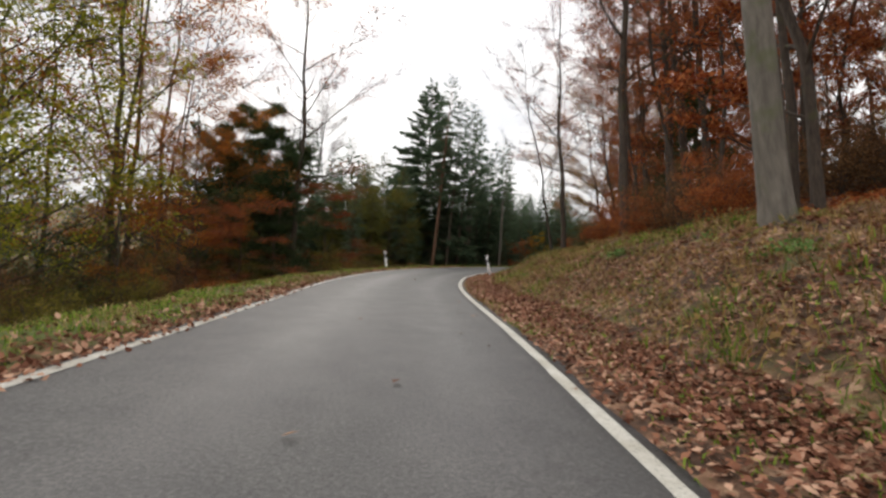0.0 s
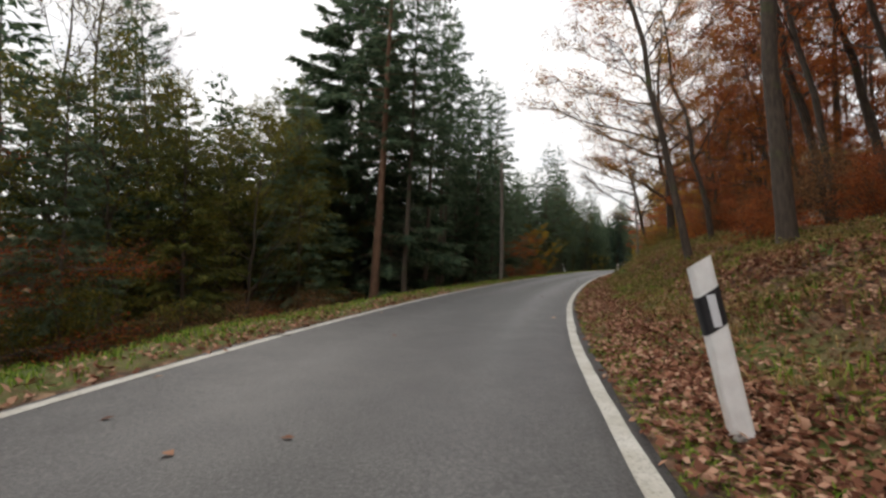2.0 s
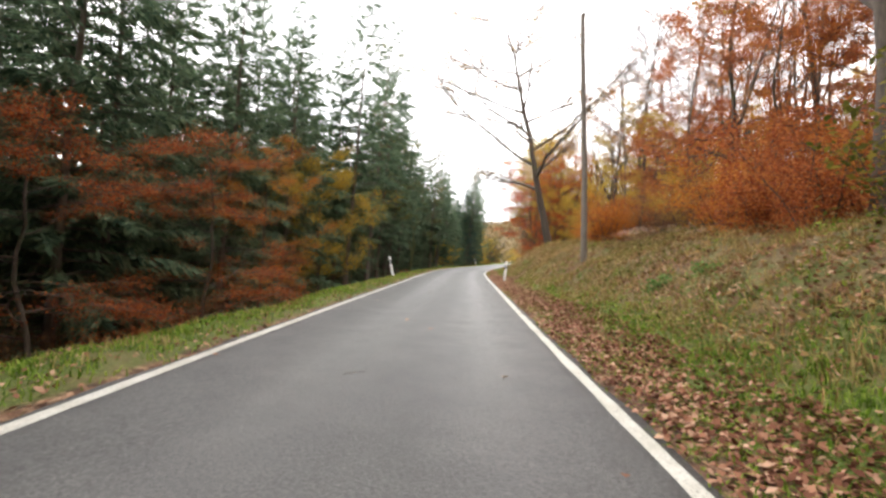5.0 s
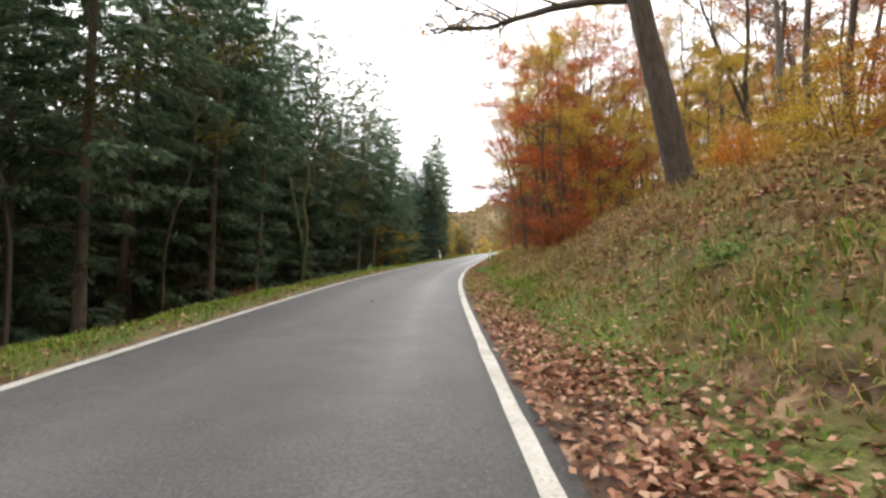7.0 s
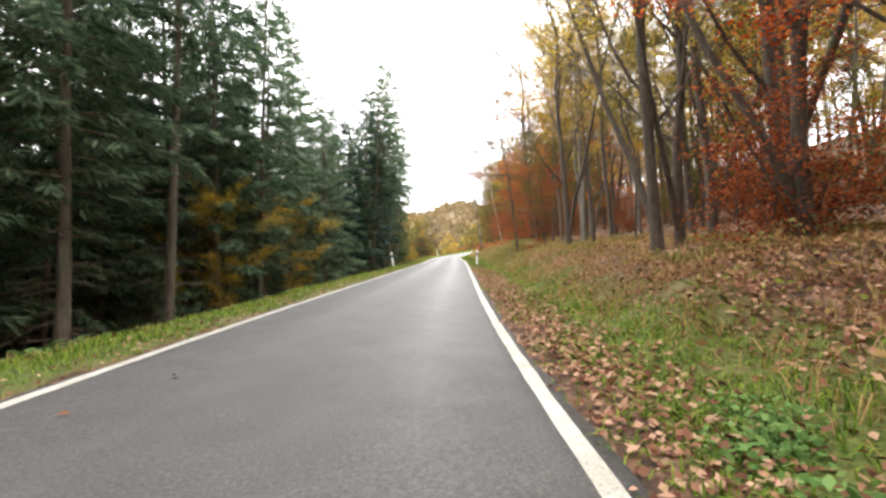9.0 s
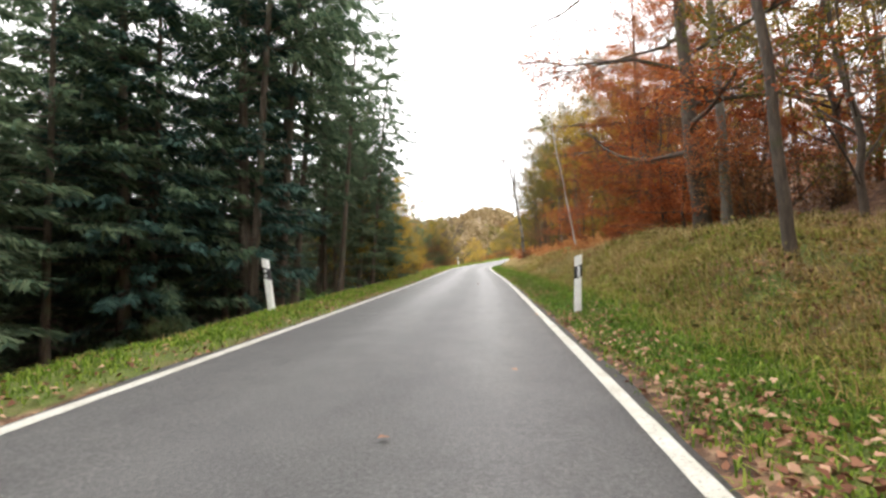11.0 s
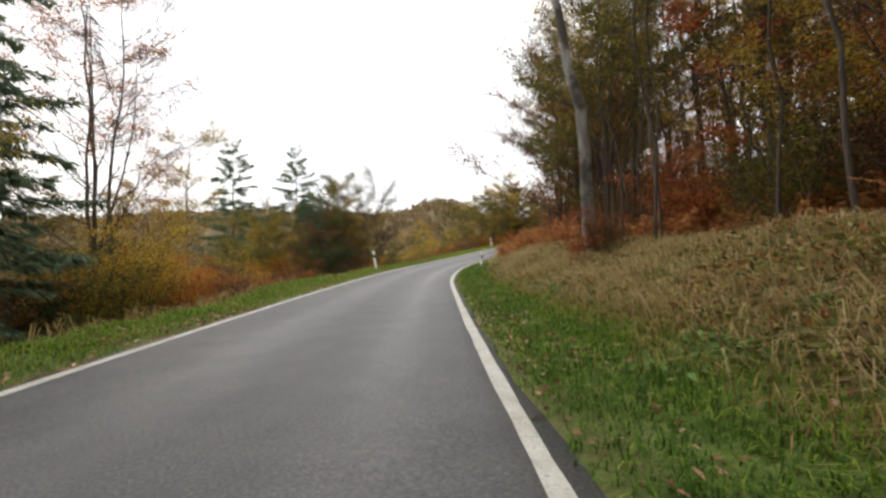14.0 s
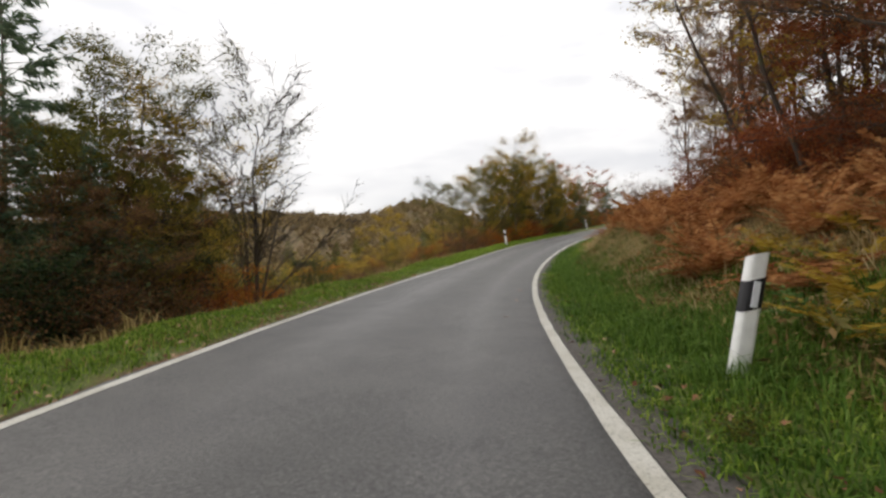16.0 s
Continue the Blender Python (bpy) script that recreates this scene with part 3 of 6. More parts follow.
build_ground()
build_road()

# ---------------------------------------------------------------- marker posts and poles


def rounded_box(w, t, z0, z1, slant=0.0, n=4, lean=0.0, rise=0.0):
    """An upright bar of rounded plan, its top cut aslant."""
    pts = []
    r = min(w, t) * 0.32
    for cx, cy, a0 in ((w / 2 - r, t / 2 - r, 0), (-w / 2 + r, t / 2 - r, 90), (-w / 2 + r, -t / 2 + r, 180), (w / 2 - r, -t / 2 + r, 270)):
        for k in range(n):
            a = radians(a0 + 90 * k / (n - 1))
            pts.append((cx + r * math.cos(a), cy + r * math.sin(a)))
    m = len(pts)
    V = [(x, y, z0 + lean * x) for x, y in pts] + [(x, y, z1 + slant * y + (lean + rise) * x) for x, y in pts]
    F4 = [(k, (k + 1) % m, m + (k + 1) % m, m + k) for k in range(m)]
    me = bpy.data.meshes.new("bar")
    me.from_pydata(V, [], F4 + [tuple(range(m, 2 * m)), tuple(range(m - 1, -1, -1))])
    return me


def marker_post(two_dots):
    """White plastic post with a black slanting band and its reflectors."""
    root = new("marker_post")

    def bit(name, me, mat, parent, label=""):
        me.name = name
        me.materials.append(mat)
        return part(name, me, parent, label)

    away = -1 if two_dots else 1               # cap and band rise away from the road
    bit("post_body", rounded_box(0.12, 0.10, -0.25, 0.96, -0.2, 4, 0.0, 0.35 * away), M["post_white"], root)
    band = bit("black_band", rounded_box(0.127, 0.107, 0.60, 0.80, 0.0, 4, 0.42 * away), M["post_black"], root, "black slanting band")
    if two_dots:
        for z in (0.655, 0.745):
            bm = bmesh.new()
            bmesh.ops.create_cone(bm, cap_ends=True, segments=16, radius1=0.028, radius2=0.026, depth=0.012, matrix=Matrix.Translation((0, -0.057, z)) @ Matrix.Rotation(radians(90), 4, "X"))
            me = bpy.data.meshes.new("reflector")
            bm.to_mesh(me), bm.free()
            bit("reflector", me, M["reflector"], band, "round silver reflector")
    else:
        me = rounded_box(0.042, 0.012, 0.615, 0.785)
        for v in me.vertices:
            v.co.y -= 0.057
        bit("reflector", me, M["reflector"], band, "upright silver reflector")
    return root


def upright(x, y, z, heading, lean_right=0.0, lean_back=0.0):
    """A pose at a place, turned to a heading (degrees to the left of +y), leaning to its right and back."""
    return Matrix.Translation((x, y, z)) @ pose(0, 0, 0, 0, 0, heading) @ pose(0, 0, 0, lean_back, lean_right, 0)


def heading_at(s):
    x0, y0, _ = on_road(s - 1, 0)
    x1, y1, _ = on_road(s + 1, 0)
    return math.degrees(math.atan2(-(x1 - x0), y1 - y0))


POSTS = [  # s, d, two dots?, lean to the right in degrees
    (70.4, -3.1, True, -9), (69.9, 2.36, False, -13), (119.4, -2.75, True, -13), (119.6, 2.44, False, 4), (170.8, -2.99, True, -8),
    (170.53, 2.37, False, 1), (220.5, -2.72, True, -9), (220.8, 2.7, False, 11), (248.5, -2.5, True, -7), (271.2, -2.75, True, -8),
    (266.5, 2.5, False, 4), (289, -2.8, True, -6)]


def spread(root, poses):
    """Stand a thing and its copies at the poses."""
    made = [copy_thing(root, m) for m in poses[1:]]
    root.matrix_basis = poses[0]
    return [root, *made]


for dots in (True, False):
    rows = [r for r in POSTS if r[2] == dots]
    poses = []
    for s, d, _, lean in rows:
        x, y, z = (float(v) for v in ground_at(s, d))
        poses.append(upright(x, y, z - (0.14 if s == 220.8 else 0.01), heading_at(s), lean))
    for ob, row in zip(spread(marker_post(dots), poses), rows):
        how = "leaning" if abs(row[3]) > 5 else "upright"
        tagged(ob, how + " white plastic road marker post with black band on the verge", "marker post", "marker posts along the road")


def utility_pole(s, d, height, radius, lean, label):
    x, y, z = (float(v) for v in ground_at(s, d))
    root = new("utility_pole")
    t = Tubes()
    u = np.linspace(0, 1, 9)
    t.add(np.c_[0.03 * np.sin(u * 5), 0.02 * np.cos(u * 4), -0.4 + u * (height + 0.4)], radius * (1 - 0.28 * u), 14)
    part("pole_shaft", t.mesh("pole_shaft", M["pole"]), root)
    t = Tubes()
    t.add([(0, 0, height - 0.01), (0, 0, height + 0.05), (0, 0, height + 0.07)], [radius * 0.76, radius * 0.74, 0.01], 14)
    part("pole_cap", t.mesh("pole_cap", M["pole"]), root)
    root.matrix_basis = upright(x, y, z, heading_at(s), lean)
    tagged(root, label, "utility pole", "wooden poles by the road")


utility_pole(92.75, -2.75, 6.3, 0.115, 0.5, "tall weathered grey wooden utility pole on the grass verge")
utility_pole(112.7, 4.4, 8.0, 0.10, -2.5, "slim weathered wooden utility pole on the bank")

# ---------------------------------------------------------------- plants: how each kind grows


def limb_path(rng, p, az, elev, length, n, sag=0.0, wob=0.08):
    """Points of a limb that starts at p, bends up or sags, and wanders."""
    pts, e, a = [np.array(p, float)], elev, az
    step = length / (n - 1)
    for _ in range(n - 1):
        pts.append(pts[-1] + step * np.array([math.cos(a) * math.cos(e), math.sin(a) * math.cos(e), math.sin(e)]))
        e += sag + rng.normal(0, wob)
        a += rng.normal(0, wob * 1.6)
    return np.array(pts)


def scatter_leaves(rng, anchors, count, reach, length, flat=0.5):
    """Leaf blades strewn round anchor points."""
    k = rng.integers(0, len(anchors), count)
    P = anchors[k] + rng.normal(0, reach, (count, 3)) * [1, 1, 0.55]
    D = rng.normal(0, 1, (count, 3)) * [1, 1, flat] + [0, 0, -0.25]
    W = rng.normal(0, 1, (count, 3)) * [1, 1, flat]
    L = length * rng.uniform(0.65, 1.35, count)
    return kites(P, D, W, L, L * 0.62)


def broadleaf(name, seed, height, radius, base, spread, limbs, leaves, leaf_mat, bark_mat, leaf=0.15, subs=6, twigs=4, lean=(0, 0), fork=0.0, steep=0.75, sides=9, layered=False, wander=0.010):
    """A deciduous tree: wandering trunk, limbs, branches and twigs, and leaves in sprays on the twigs."""
    rng = np.random.default_rng(seed)
    root = new(name)
    wood = Tubes()
    u = np.r_[0, 0.018, 0.03, 0.05, 0.08, np.linspace(0.14, 1, 11)]
    wob = np.cumsum(rng.normal(0, wander * height, (16, 2)) * np.sqrt(np.diff(u, prepend=0) * 14)[:, None], axis=0) * np.minimum(1, u * 3)[:, None]
    trunk = np.c_[wob + u[:, None] * np.array(lean) * height, -0.3 + u * (height + 0.3)]
    rad = radius * (1 - 0.88 * u**0.9) * np.interp(u, [0, 0.018, 0.03, 0.05, 0.08], [1.5, 1.22, 1.08, 1.02, 1.0])
    wood.add(trunk, rad, sides)
    if fork:
        f = limb_path(rng, trunk[int(16 * fork) + 2], rng.uniform(0, 6.28), 1.25, height * (1 - fork) * 0.95, 8, 0.02, 0.05)
        wood.add(f, radius * 0.6 * (1 - 0.85 * np.linspace(0, 1, 8)), 7)
    anchors = []
    for k in range(limbs):
        v = base + (0.97 - base) * (k + rng.uniform(0, 0.8)) / limbs
        p = np.array([np.interp(v, u, trunk[:, j]) for j in range(3)])
        ln = spread * (1.0 - 0.62 * v) * rng.uniform(0.6, 1.2) * (0.75 + 0.5 * min(1, (v - base) * 4))
        e = steep * rng.uniform(0.5, 1.25) if not layered else rng.uniform(0.0, 0.35)
        r0 = max(0.012, radius * (1 - 0.85 * v) * (0.6 if name == "oak" else 0.42))
        L = limb_path(rng, p, k * 2.4 + rng.uniform(-0.6, 0.6), e, ln, 7, -0.02 if layered else 0.03, 0.15 if layered else 0.09)
        wood.add(L, r0 * (1 - 0.85 * np.linspace(0, 1, 7)), 5)
        for j in range(subs):
            w = rng.uniform(0.25, 1.0)
            q = np.array([np.interp(w, np.linspace(0, 1, 7), L[:, c]) for c in range(3)])
            head = L[-1] - L[0]
            az = math.atan2(head[1], head[0]) + rng.choice([-1, 1]) * rng.uniform(0.4, 1.1)
            B = limb_path(rng, q, az, (e * 0.7 + rng.uniform(-0.1, 0.4)) if not layered else rng.uniform(-0.12, 0.2), ln * rng.uniform(0.25, 0.5), 5, 0.02)
            wood.add(B, max(0.016, r0 * 0.36) * (1 - 0.8 * np.linspace(0, 1, 5)), 3)
            for _ in range(twigs):
                w2 = rng.uniform(0.2, 1.0)
                q2 = np.array([np.interp(w2, np.linspace(0, 1, 5), B[:, c]) for c in range(3)])
                T = limb_path(rng, q2, az + rng.uniform(-1.2, 1.2), rng.uniform(-0.2, 0.9) if not layered else rng.uniform(-0.25, 0.25), ln * rng.uniform(0.1, 0.22), 3)
                wood.add(T[[0, 2]], np.array([1, 0.35]) * max(0.012, r0 * 0.15), 3)
                anchors += [T[1], T[2], (T[1] + T[2]) / 2]
            anchors.append(B[-1])
    part("trunk", wood.mesh("trunk", M[bark_mat]), root)
    if leaves:
        V, F = scatter_leaves(rng, np.array(anchors), leaves, 0.16 + 0.012 * spread, leaf, 0.28 if layered else 0.55)
        part("crown", mesh_of("crown", V, F, M[leaf_mat]), root)
    return root


def conifer(name, seed, height, radius, base, spread, needle_mat="needle", whorl=0.40, sprays=66, dead=14, thin=1.0, sides=9, blade=1.0, wide=1.15, bark_mat="spruce_bark"):
    """A spruce: straight trunk, whorls of drooping boughs with hanging sprays, dead sticks below."""
    rng = np.random.default_rng(seed)
    root = new(name)
    wood = Tubes()
    u = np.linspace(0, 1, 9)
    trunk = np.c_[rng.normal(0, 0.02, (9, 2)).cumsum(0), -0.3 + u * (height + 0.3)]
    rad = radius * (1 - 0.95 * u)
    rad[0] *= 1.35
    wood.add(trunk, np.maximum(rad, 0.012), sides)
    P, D, W, L, B = [], [], [], [], []
    z = base * height
    while z < height - 0.15:
        v = z / height
        q = (z - base * height) / (height * (1 - base))
        reach = spread * (1 - q) ** 0.75 * min(1.0, 0.6 + q * 3) + 0.14
        n = rng.integers(4, 7) if q < 0.92 else 3
        for k in range(n):
            az = k * 6.283 / n + rng.uniform(-0.5, 0.5) + z
            ln = reach * rng.uniform(0.6, 1.15) * thin
            p = np.array([np.interp(v, u, trunk[:, 0]), np.interp(v, u, trunk[:, 1]), z + rng.uniform(-0.15, 0.15)])
            bough = limb_path(rng, p, az, 0.35 * q + rng.uniform(-0.15, 0.1), ln, 5, -0.05 if q < 0.7 else 0.05, 0.05)
            if ln > 0.5:
                wood.add(bough[[0, 2, 4]], np.array([1, 0.6, 0.2]) * 0.016 * (0.5 + ln / 2.5), 3)
            m = max(4, int(sprays * ln / 1.6))
            w = np.sqrt(rng.uniform(0.06, 1.0, m))
            at = np.stack([np.interp(w, np.linspace(0, 1, 5), bough[:, c]) for c in range(3)], -1)
            head = (bough[-1] - bough[0]) / (np.linalg.norm(bough[-1] - bough[0]) + 1e-9)
            side = np.array([-head[1], head[0], 0])
            sg = rng.choice([-1.0, 1.0], m)[:, None]
            d = head * rng.uniform(0.35, 1.0, (m, 1)) + side * sg * rng.uniform(0.1, 0.9, (m, 1)) + np.c_[np.zeros((m, 2)), rng.uniform(-0.85, 0.05, m)]
            P.append(at + rng.normal(0, 0.04, (m, 3))), D.append(d)
            W.append(np.cross(d, [0, 0, 1.0]) + rng.normal(0, 0.3, (m, 3)))
            l = (0.19 + 0.08 * ln * (1 - w * 0.5)) * blade * rng.uniform(0.7, 1.3, m)
            L.append(l), B.append(l * rng.uniform(0.13, 0.22, m) * wide)
        z += whorl * rng.uniform(0.75, 1.25)
    for _ in range(dead):
        zz = rng.uniform(0.06, max(base, 0.1)) * height
        p = np.array([0, 0, zz])
        wood.add(limb_path(rng, p, rng.uniform(0, 6.28), rng.uniform(-0.35, 0.1), rng.uniform(0.4, 1.0) * spread * 0.6, 4, -0.03), [0.014, 0.010, 0.007, 0.003], 3)
    V, F = kites(np.concatenate(P), np.concatenate(D), np.concatenate(W), np.concatenate(L), np.concatenate(B))
    part("trunk", wood.mesh("trunk", M[bark_mat]), root)
    part("crown", mesh_of("crown", V, F, M[needle_mat]), root)
    return root


def shrub(name, seed, height, spread, stems, leaves, leaf_mat, bark_mat="oak_bark", leaf=0.11, twigs=9, low=0.15):
    """A bush or sapling thicket: several stems, twigs and leaves, with an uneven outline."""
    rng = np.random.default_rng(seed)
    root = new(name)
    wood, anchors = Tubes(), []
    for k in range(stems):
        az = rng.uniform(0, 6.28)
        st = limb_path(rng, (rng.normal(0, 0.12), rng.normal(0, 0.12), -0.15), az, rng.uniform(0.9, 1.45), height * rng.uniform(0.65, 1.1), 6, -0.02, 0.07)
        wood.add(st, 0.008 * height * (1 - 0.85 * np.linspace(0, 1, 6)), 5)
        for _ in range(twigs):
            w = rng.uniform(low, 1.0)
            q = np.array([np.interp(w, np.linspace(0, 1, 6), st[:, c]) for c in range(3)])
            T = limb_path(rng, q, rng.uniform(0, 6.28), rng.uniform(-0.1, 0.7), spread * rng.uniform(0.25, 0.75) * (1.15 - 0.6 * w), 4)
            wood.add(T, np.array([1, 0.7, 0.4, 0.1]) * 0.008, 3)
            anchors += [T[1], T[2], T[3], (T[2] + T[3]) / 2]
    part("branchwork", wood.mesh("branchwork", M[bark_mat]), root)
    if leaves:
        V, F = scatter_leaves(rng, np.array(anchors), leaves, 0.12 + 0.03 * spread, leaf, 0.4)
        part("foliage", mesh_of("foliage", V, F, M[leaf_mat]), root)
    return root


def frond_plant(name, seed, mat, fronds=9, length=0.95, rise=0.95, pairs=11, blade=0.3, sag=-0.2):
    """A fern: arching fronds with leaflets in pairs."""
    rng = np.random.default_rng(seed)
    root = new(name)
    P, D, W, L, B = [], [], [], [], []
    stalks = Tubes()
    for k in range(fronds):
        az = k * 6.283 / fronds + rng.uniform(-0.4, 0.4)
        pts = limb_path(rng, (0, 0, -0.05), az, rise + rng.uniform(-0.25, 0.25), length * rng.uniform(0.7, 1.15), 6, sag, 0.05)
        stalks.add(pts, 0.006 * np.linspace(1, 0.25, 6), 3)
        for j in range(pairs):
            w = 0.22 + 0.78 * j / pairs
            q = np.array([np.interp(w, np.linspace(0, 1, 6), pts[:, c]) for c in range(3)])
            head = pts[-1] - pts[-3] if w > 0.6 else pts[3] - pts[1]
            head = head / (np.linalg.norm(head) + 1e-9)
            side = np.array([-math.sin(az), math.cos(az), 0])
            for sg in (-1, 1):
                P.append(q), D.append(side * sg + head * 0.45 + [0, 0, rng.uniform(-0.35, 0.1)])
                W.append(head), L.append(blade * (1.05 - w * 0.85) * length * rng.uniform(0.8, 1.2)), B.append((0.036 if pairs > 15 else 0.055) * length)
    tagged(part("stalkwork", stalks.mesh("stalkwork", M[mat]), root), kind="stuff")
    V, F = kites(P, D, W, np.array(L), np.array(B))
    tagged(part("frond_fan", mesh_of("frond_fan", V, F, M[mat]), root), kind="stuff")
    return root


# ---------------------------------------------------------------- one of each kind, then its places
KIND = {}                 # key -> (root, label, category, group)
PLACES = {}               # key -> list of poses


def kind(key, root, label, category, group):
    KIND[key] = (tagged(root, label, category, group), label)
    PLACES[key] = []


def put(key, s, d, scale=1.0, lean=(0, 0), turn=None, stretch=1.0, sink=0.05):
    """Set a plant of a kind on the ground; lean: degrees towards +d and along the road."""
    x, y, z = (float(v) for v in ground_at(s, d))
    turn = (s * 137.5 + d * 71.3) % 360 if turn is None else turn
    m = upright(x, y, z - sink, heading_at(min(s, S_END - 3)), lean[0], -lean[1]) @ pose(0, 0, 0, 0, 0, turn) @ Matrix.Diagonal((scale, scale, scale * stretch, 1))
    PLACES[key].append(m)


CONIFERS = "conifers of the valley side"
TREES = "broadleaved trees"
BUSHES = "undergrowth bushes"
FERNS = "ferns on the bank"
kind("spruce_a", conifer("spruce", 1, 14.5, 0.12, 0.08, 2.8, whorl=0.34, sprays=84), "tall dark green spruce with drooping boughs in the forest edge", "tree", CONIFERS)
kind("spruce_b", conifer("spruce", 2, 15.5, 0.12, 0.22, 2.5, dead=44, whorl=0.36, sprays=76), "tall dark spruce with bare dead sticks below the crown", "tree", CONIFERS)
kind("spruce_c", conifer("spruce", 3, 14, 0.11, 0.04, 2.6, whorl=0.32, sprays=84), "dense dark green spruce with boughs down to the ground", "tree", CONIFERS)
kind("spruce_d", conifer("spruce", 4, 16.5, 0.125, 0.38, 2.3, dead=54, whorl=0.42, sprays=64), "tall spruce with a long bare brown trunk", "tree", CONIFERS)
kind("spruce_big", conifer("spruce", 5, 16.3, 0.2, 0.03, 4.7, whorl=0.22, sprays=150, blade=1.0, wide=1.35), "large broad dark green spruce standing over the bend", "tree", CONIFERS)
kind("fir_blue", conifer("fir", 6, 14.5, 0.17, 0.10, 2.1, "needle_blue", 0.25, 76, 6), "slender blue-green fir at the end of the forest edge", "tree", CONIFERS)
kind("spruce_young", conifer("young_spruce", 7, 9.0, 0.08, 0.02, 2.6, "needle", 0.36, 120, 0, 1.0), "young open-crowned spruce with gaps between its whorls", "tree", CONIFERS)
kind("spruce_far", conifer("forest_spruce", 8, 15, 0.13, 0.04, 2.9, "needle", 0.45, 24, 0, 1.0, 5, 1.7, 2.0), "dark spruce deep in the forest", "tree", CONIFERS)
kind("pine_red", conifer("pine", 9, 17, 0.19, 0.40, 2.6, dead=18, bark_mat="pine_bark"), "tall conifer with a reddish brown bare trunk", "tree", CONIFERS)
kind("larch", conifer("larch", 10, 13, 0.11, 0.03, 3.0, "needle_olive", 0.31, 96, 0), "yellowish green larch at the edge of the mixed wood", "tree", CONIFERS)

kind("beech_grey", broadleaf("beech", 11, 19, 0.205, 0.34, 6.5, 13, 4600, "rust", "beech_bark", 0.085, 7, 5, steep=0.6, wander=0.003, sides=14), "tall beech with smooth grey trunk and thin rust leaves", "tree", TREES)
kind("beech_stem", broadleaf("beech", 57, 19, 0.21, 0.30, 6.0, 15, 7000, "rust", "oak_bark", 0.085, 7, 5, wander=0.005, sides=12), "tall dark-barked beech with rust-red leaves high up", "tree", TREES)
kind("beech_dark", broadleaf("beech", 12, 18, 0.115, 0.22, 5.5, 14, 8500, "rust", "oak_bark", 0.085, wander=0.006), "dark-stemmed beech with sparse rust-red leaves", "tree", TREES)
kind("beech_bare", broadleaf("beech", 13, 17, 0.12, 0.30, 5.0, 15, 600, "brown", "oak_bark", 0.08, 7, 6, steep=0.95, wander=0.006), "nearly bare slender tree with a few brown leaves", "tree", TREES)
kind("beech_orange", broadleaf("beech", 14, 15, 0.13, 0.10, 5.8, 17, 20000, "orange", "oak_bark", 0.078, steep=0.55, wander=0.006), "beech in full orange autumn leaf", "tree", TREES)
kind("beech_thin", broadleaf("beech", 51, 16, 0.13, 0.16, 5.6, 15, 9000, "orange", "oak_bark", 0.085, 7, 5, steep=0.7, fork=0.3, wander=0.006), "tall slender beech with thin orange leaves", "tree", TREES)
kind("beech_limb", broadleaf("beech", 52, 12.5, 0.13, 0.22, 7.0, 16, 12000, "orange", "oak_bark", 0.08, 8, 5, steep=0.45, wander=0.008), "leaning beech with long low limbs and orange leaves", "tree", TREES)
kind("beech_rust", broadleaf("beech", 15, 9.5, 0.10, 0.05, 5.4, 20, 26000, "rust", "oak_bark", 0.075, 7, 5, layered=True), "young beech with layered boughs of rust-red leaves", "tree", TREES)
kind("beech_red", broadleaf("beech", 61, 12, 0.11, 0.12, 5.2, 18, 16000, "red", "oak_bark", 0.08, 7, 5, layered=True, fork=0.16, steep=0.8), "beech in bright copper-red leaf with dark forked stems", "tree", TREES)
kind("beech_big", broadleaf("beech", 55, 15, 0.26, 0.16, 8.0, 18, 16000, "rust", "oak_bark", 0.085, 8, 5, layered=True, wander=0.006, sides=14), "old beech with a thick dark trunk and drooping red boughs", "tree", TREES)
kind("oak", broadleaf("oak", 16, 16, 0.30, 0.19, 10.0, 24, 40000, "amber", "oak_bark", 0.115, 13, 7, steep=0.55, sides=14, wander=0.006), "old oak with crooked spreading limbs and thin yellow leaves", "tree", TREES)
kind("oak_bare", broadleaf("oak", 53, 16, 0.27, 0.24, 8.5, 19, 7000, "amber", "oak_bark", 0.11, 14, 7, steep=0.45, sides=14, wander=0.004), "leaning oak with long limbs and few brown leaves", "tree", TREES)
kind("maple_green", broadleaf("maple", 17, 10, 0.10, 0.08, 5.2, 18, 15000, "green", "oak_bark", 0.095), "young maple with yellow-green leaves", "tree", TREES)
kind("maple_yellow", broadleaf("maple", 18, 9.5, 0.10, 0.05, 4.8, 19, 22000, "yellow", "oak_bark", 0.08), "small tree in golden yellow autumn leaf", "tree", TREES)
kind("birch", broadleaf("birch", 19, 13, 0.05, 0.45, 3.2, 11, 1200, "yellow", "birch_bark", 0.07, wander=0.003), "slim white-barked birch with few leaves", "tree", TREES)
kind("aspen", broadleaf("aspen", 27, 12.5, 0.10, 0.42, 4.4, 15, 8000, "yellow", "beech_bark", 0.075, wander=0.005), "tall aspen with yellow-green upper crown", "tree", TREES)
kind("ivy_tree", broadleaf("alder", 28, 14, 0.14, 0.04, 3.6, 26, 30000, "ivy", "oak_bark", 0.13, 7, 5, steep=0.8), "tall ivy-clad dark green tree at the forest edge", "tree", TREES)
kind("multi_stem", broadleaf("hornbeam", 20, 15, 0.15, 0.2, 5.6, 15, 9000, "yellow", "oak_bark", 0.08, 7, 5, fork=0.12, steep=1.0, wander=0.006), "dark forked hornbeam with thin golden leaves", "tree", TREES)
kind("mossy_fork", broadleaf("hornbeam", 58, 12, 0.115, 0.36, 4.2, 11, 500, "brown", "mossy_bark", 0.08, 9, 5, fork=0.30, steep=0.95, wander=0.022), "crooked forked tree with a mossy green trunk", "tree", TREES)
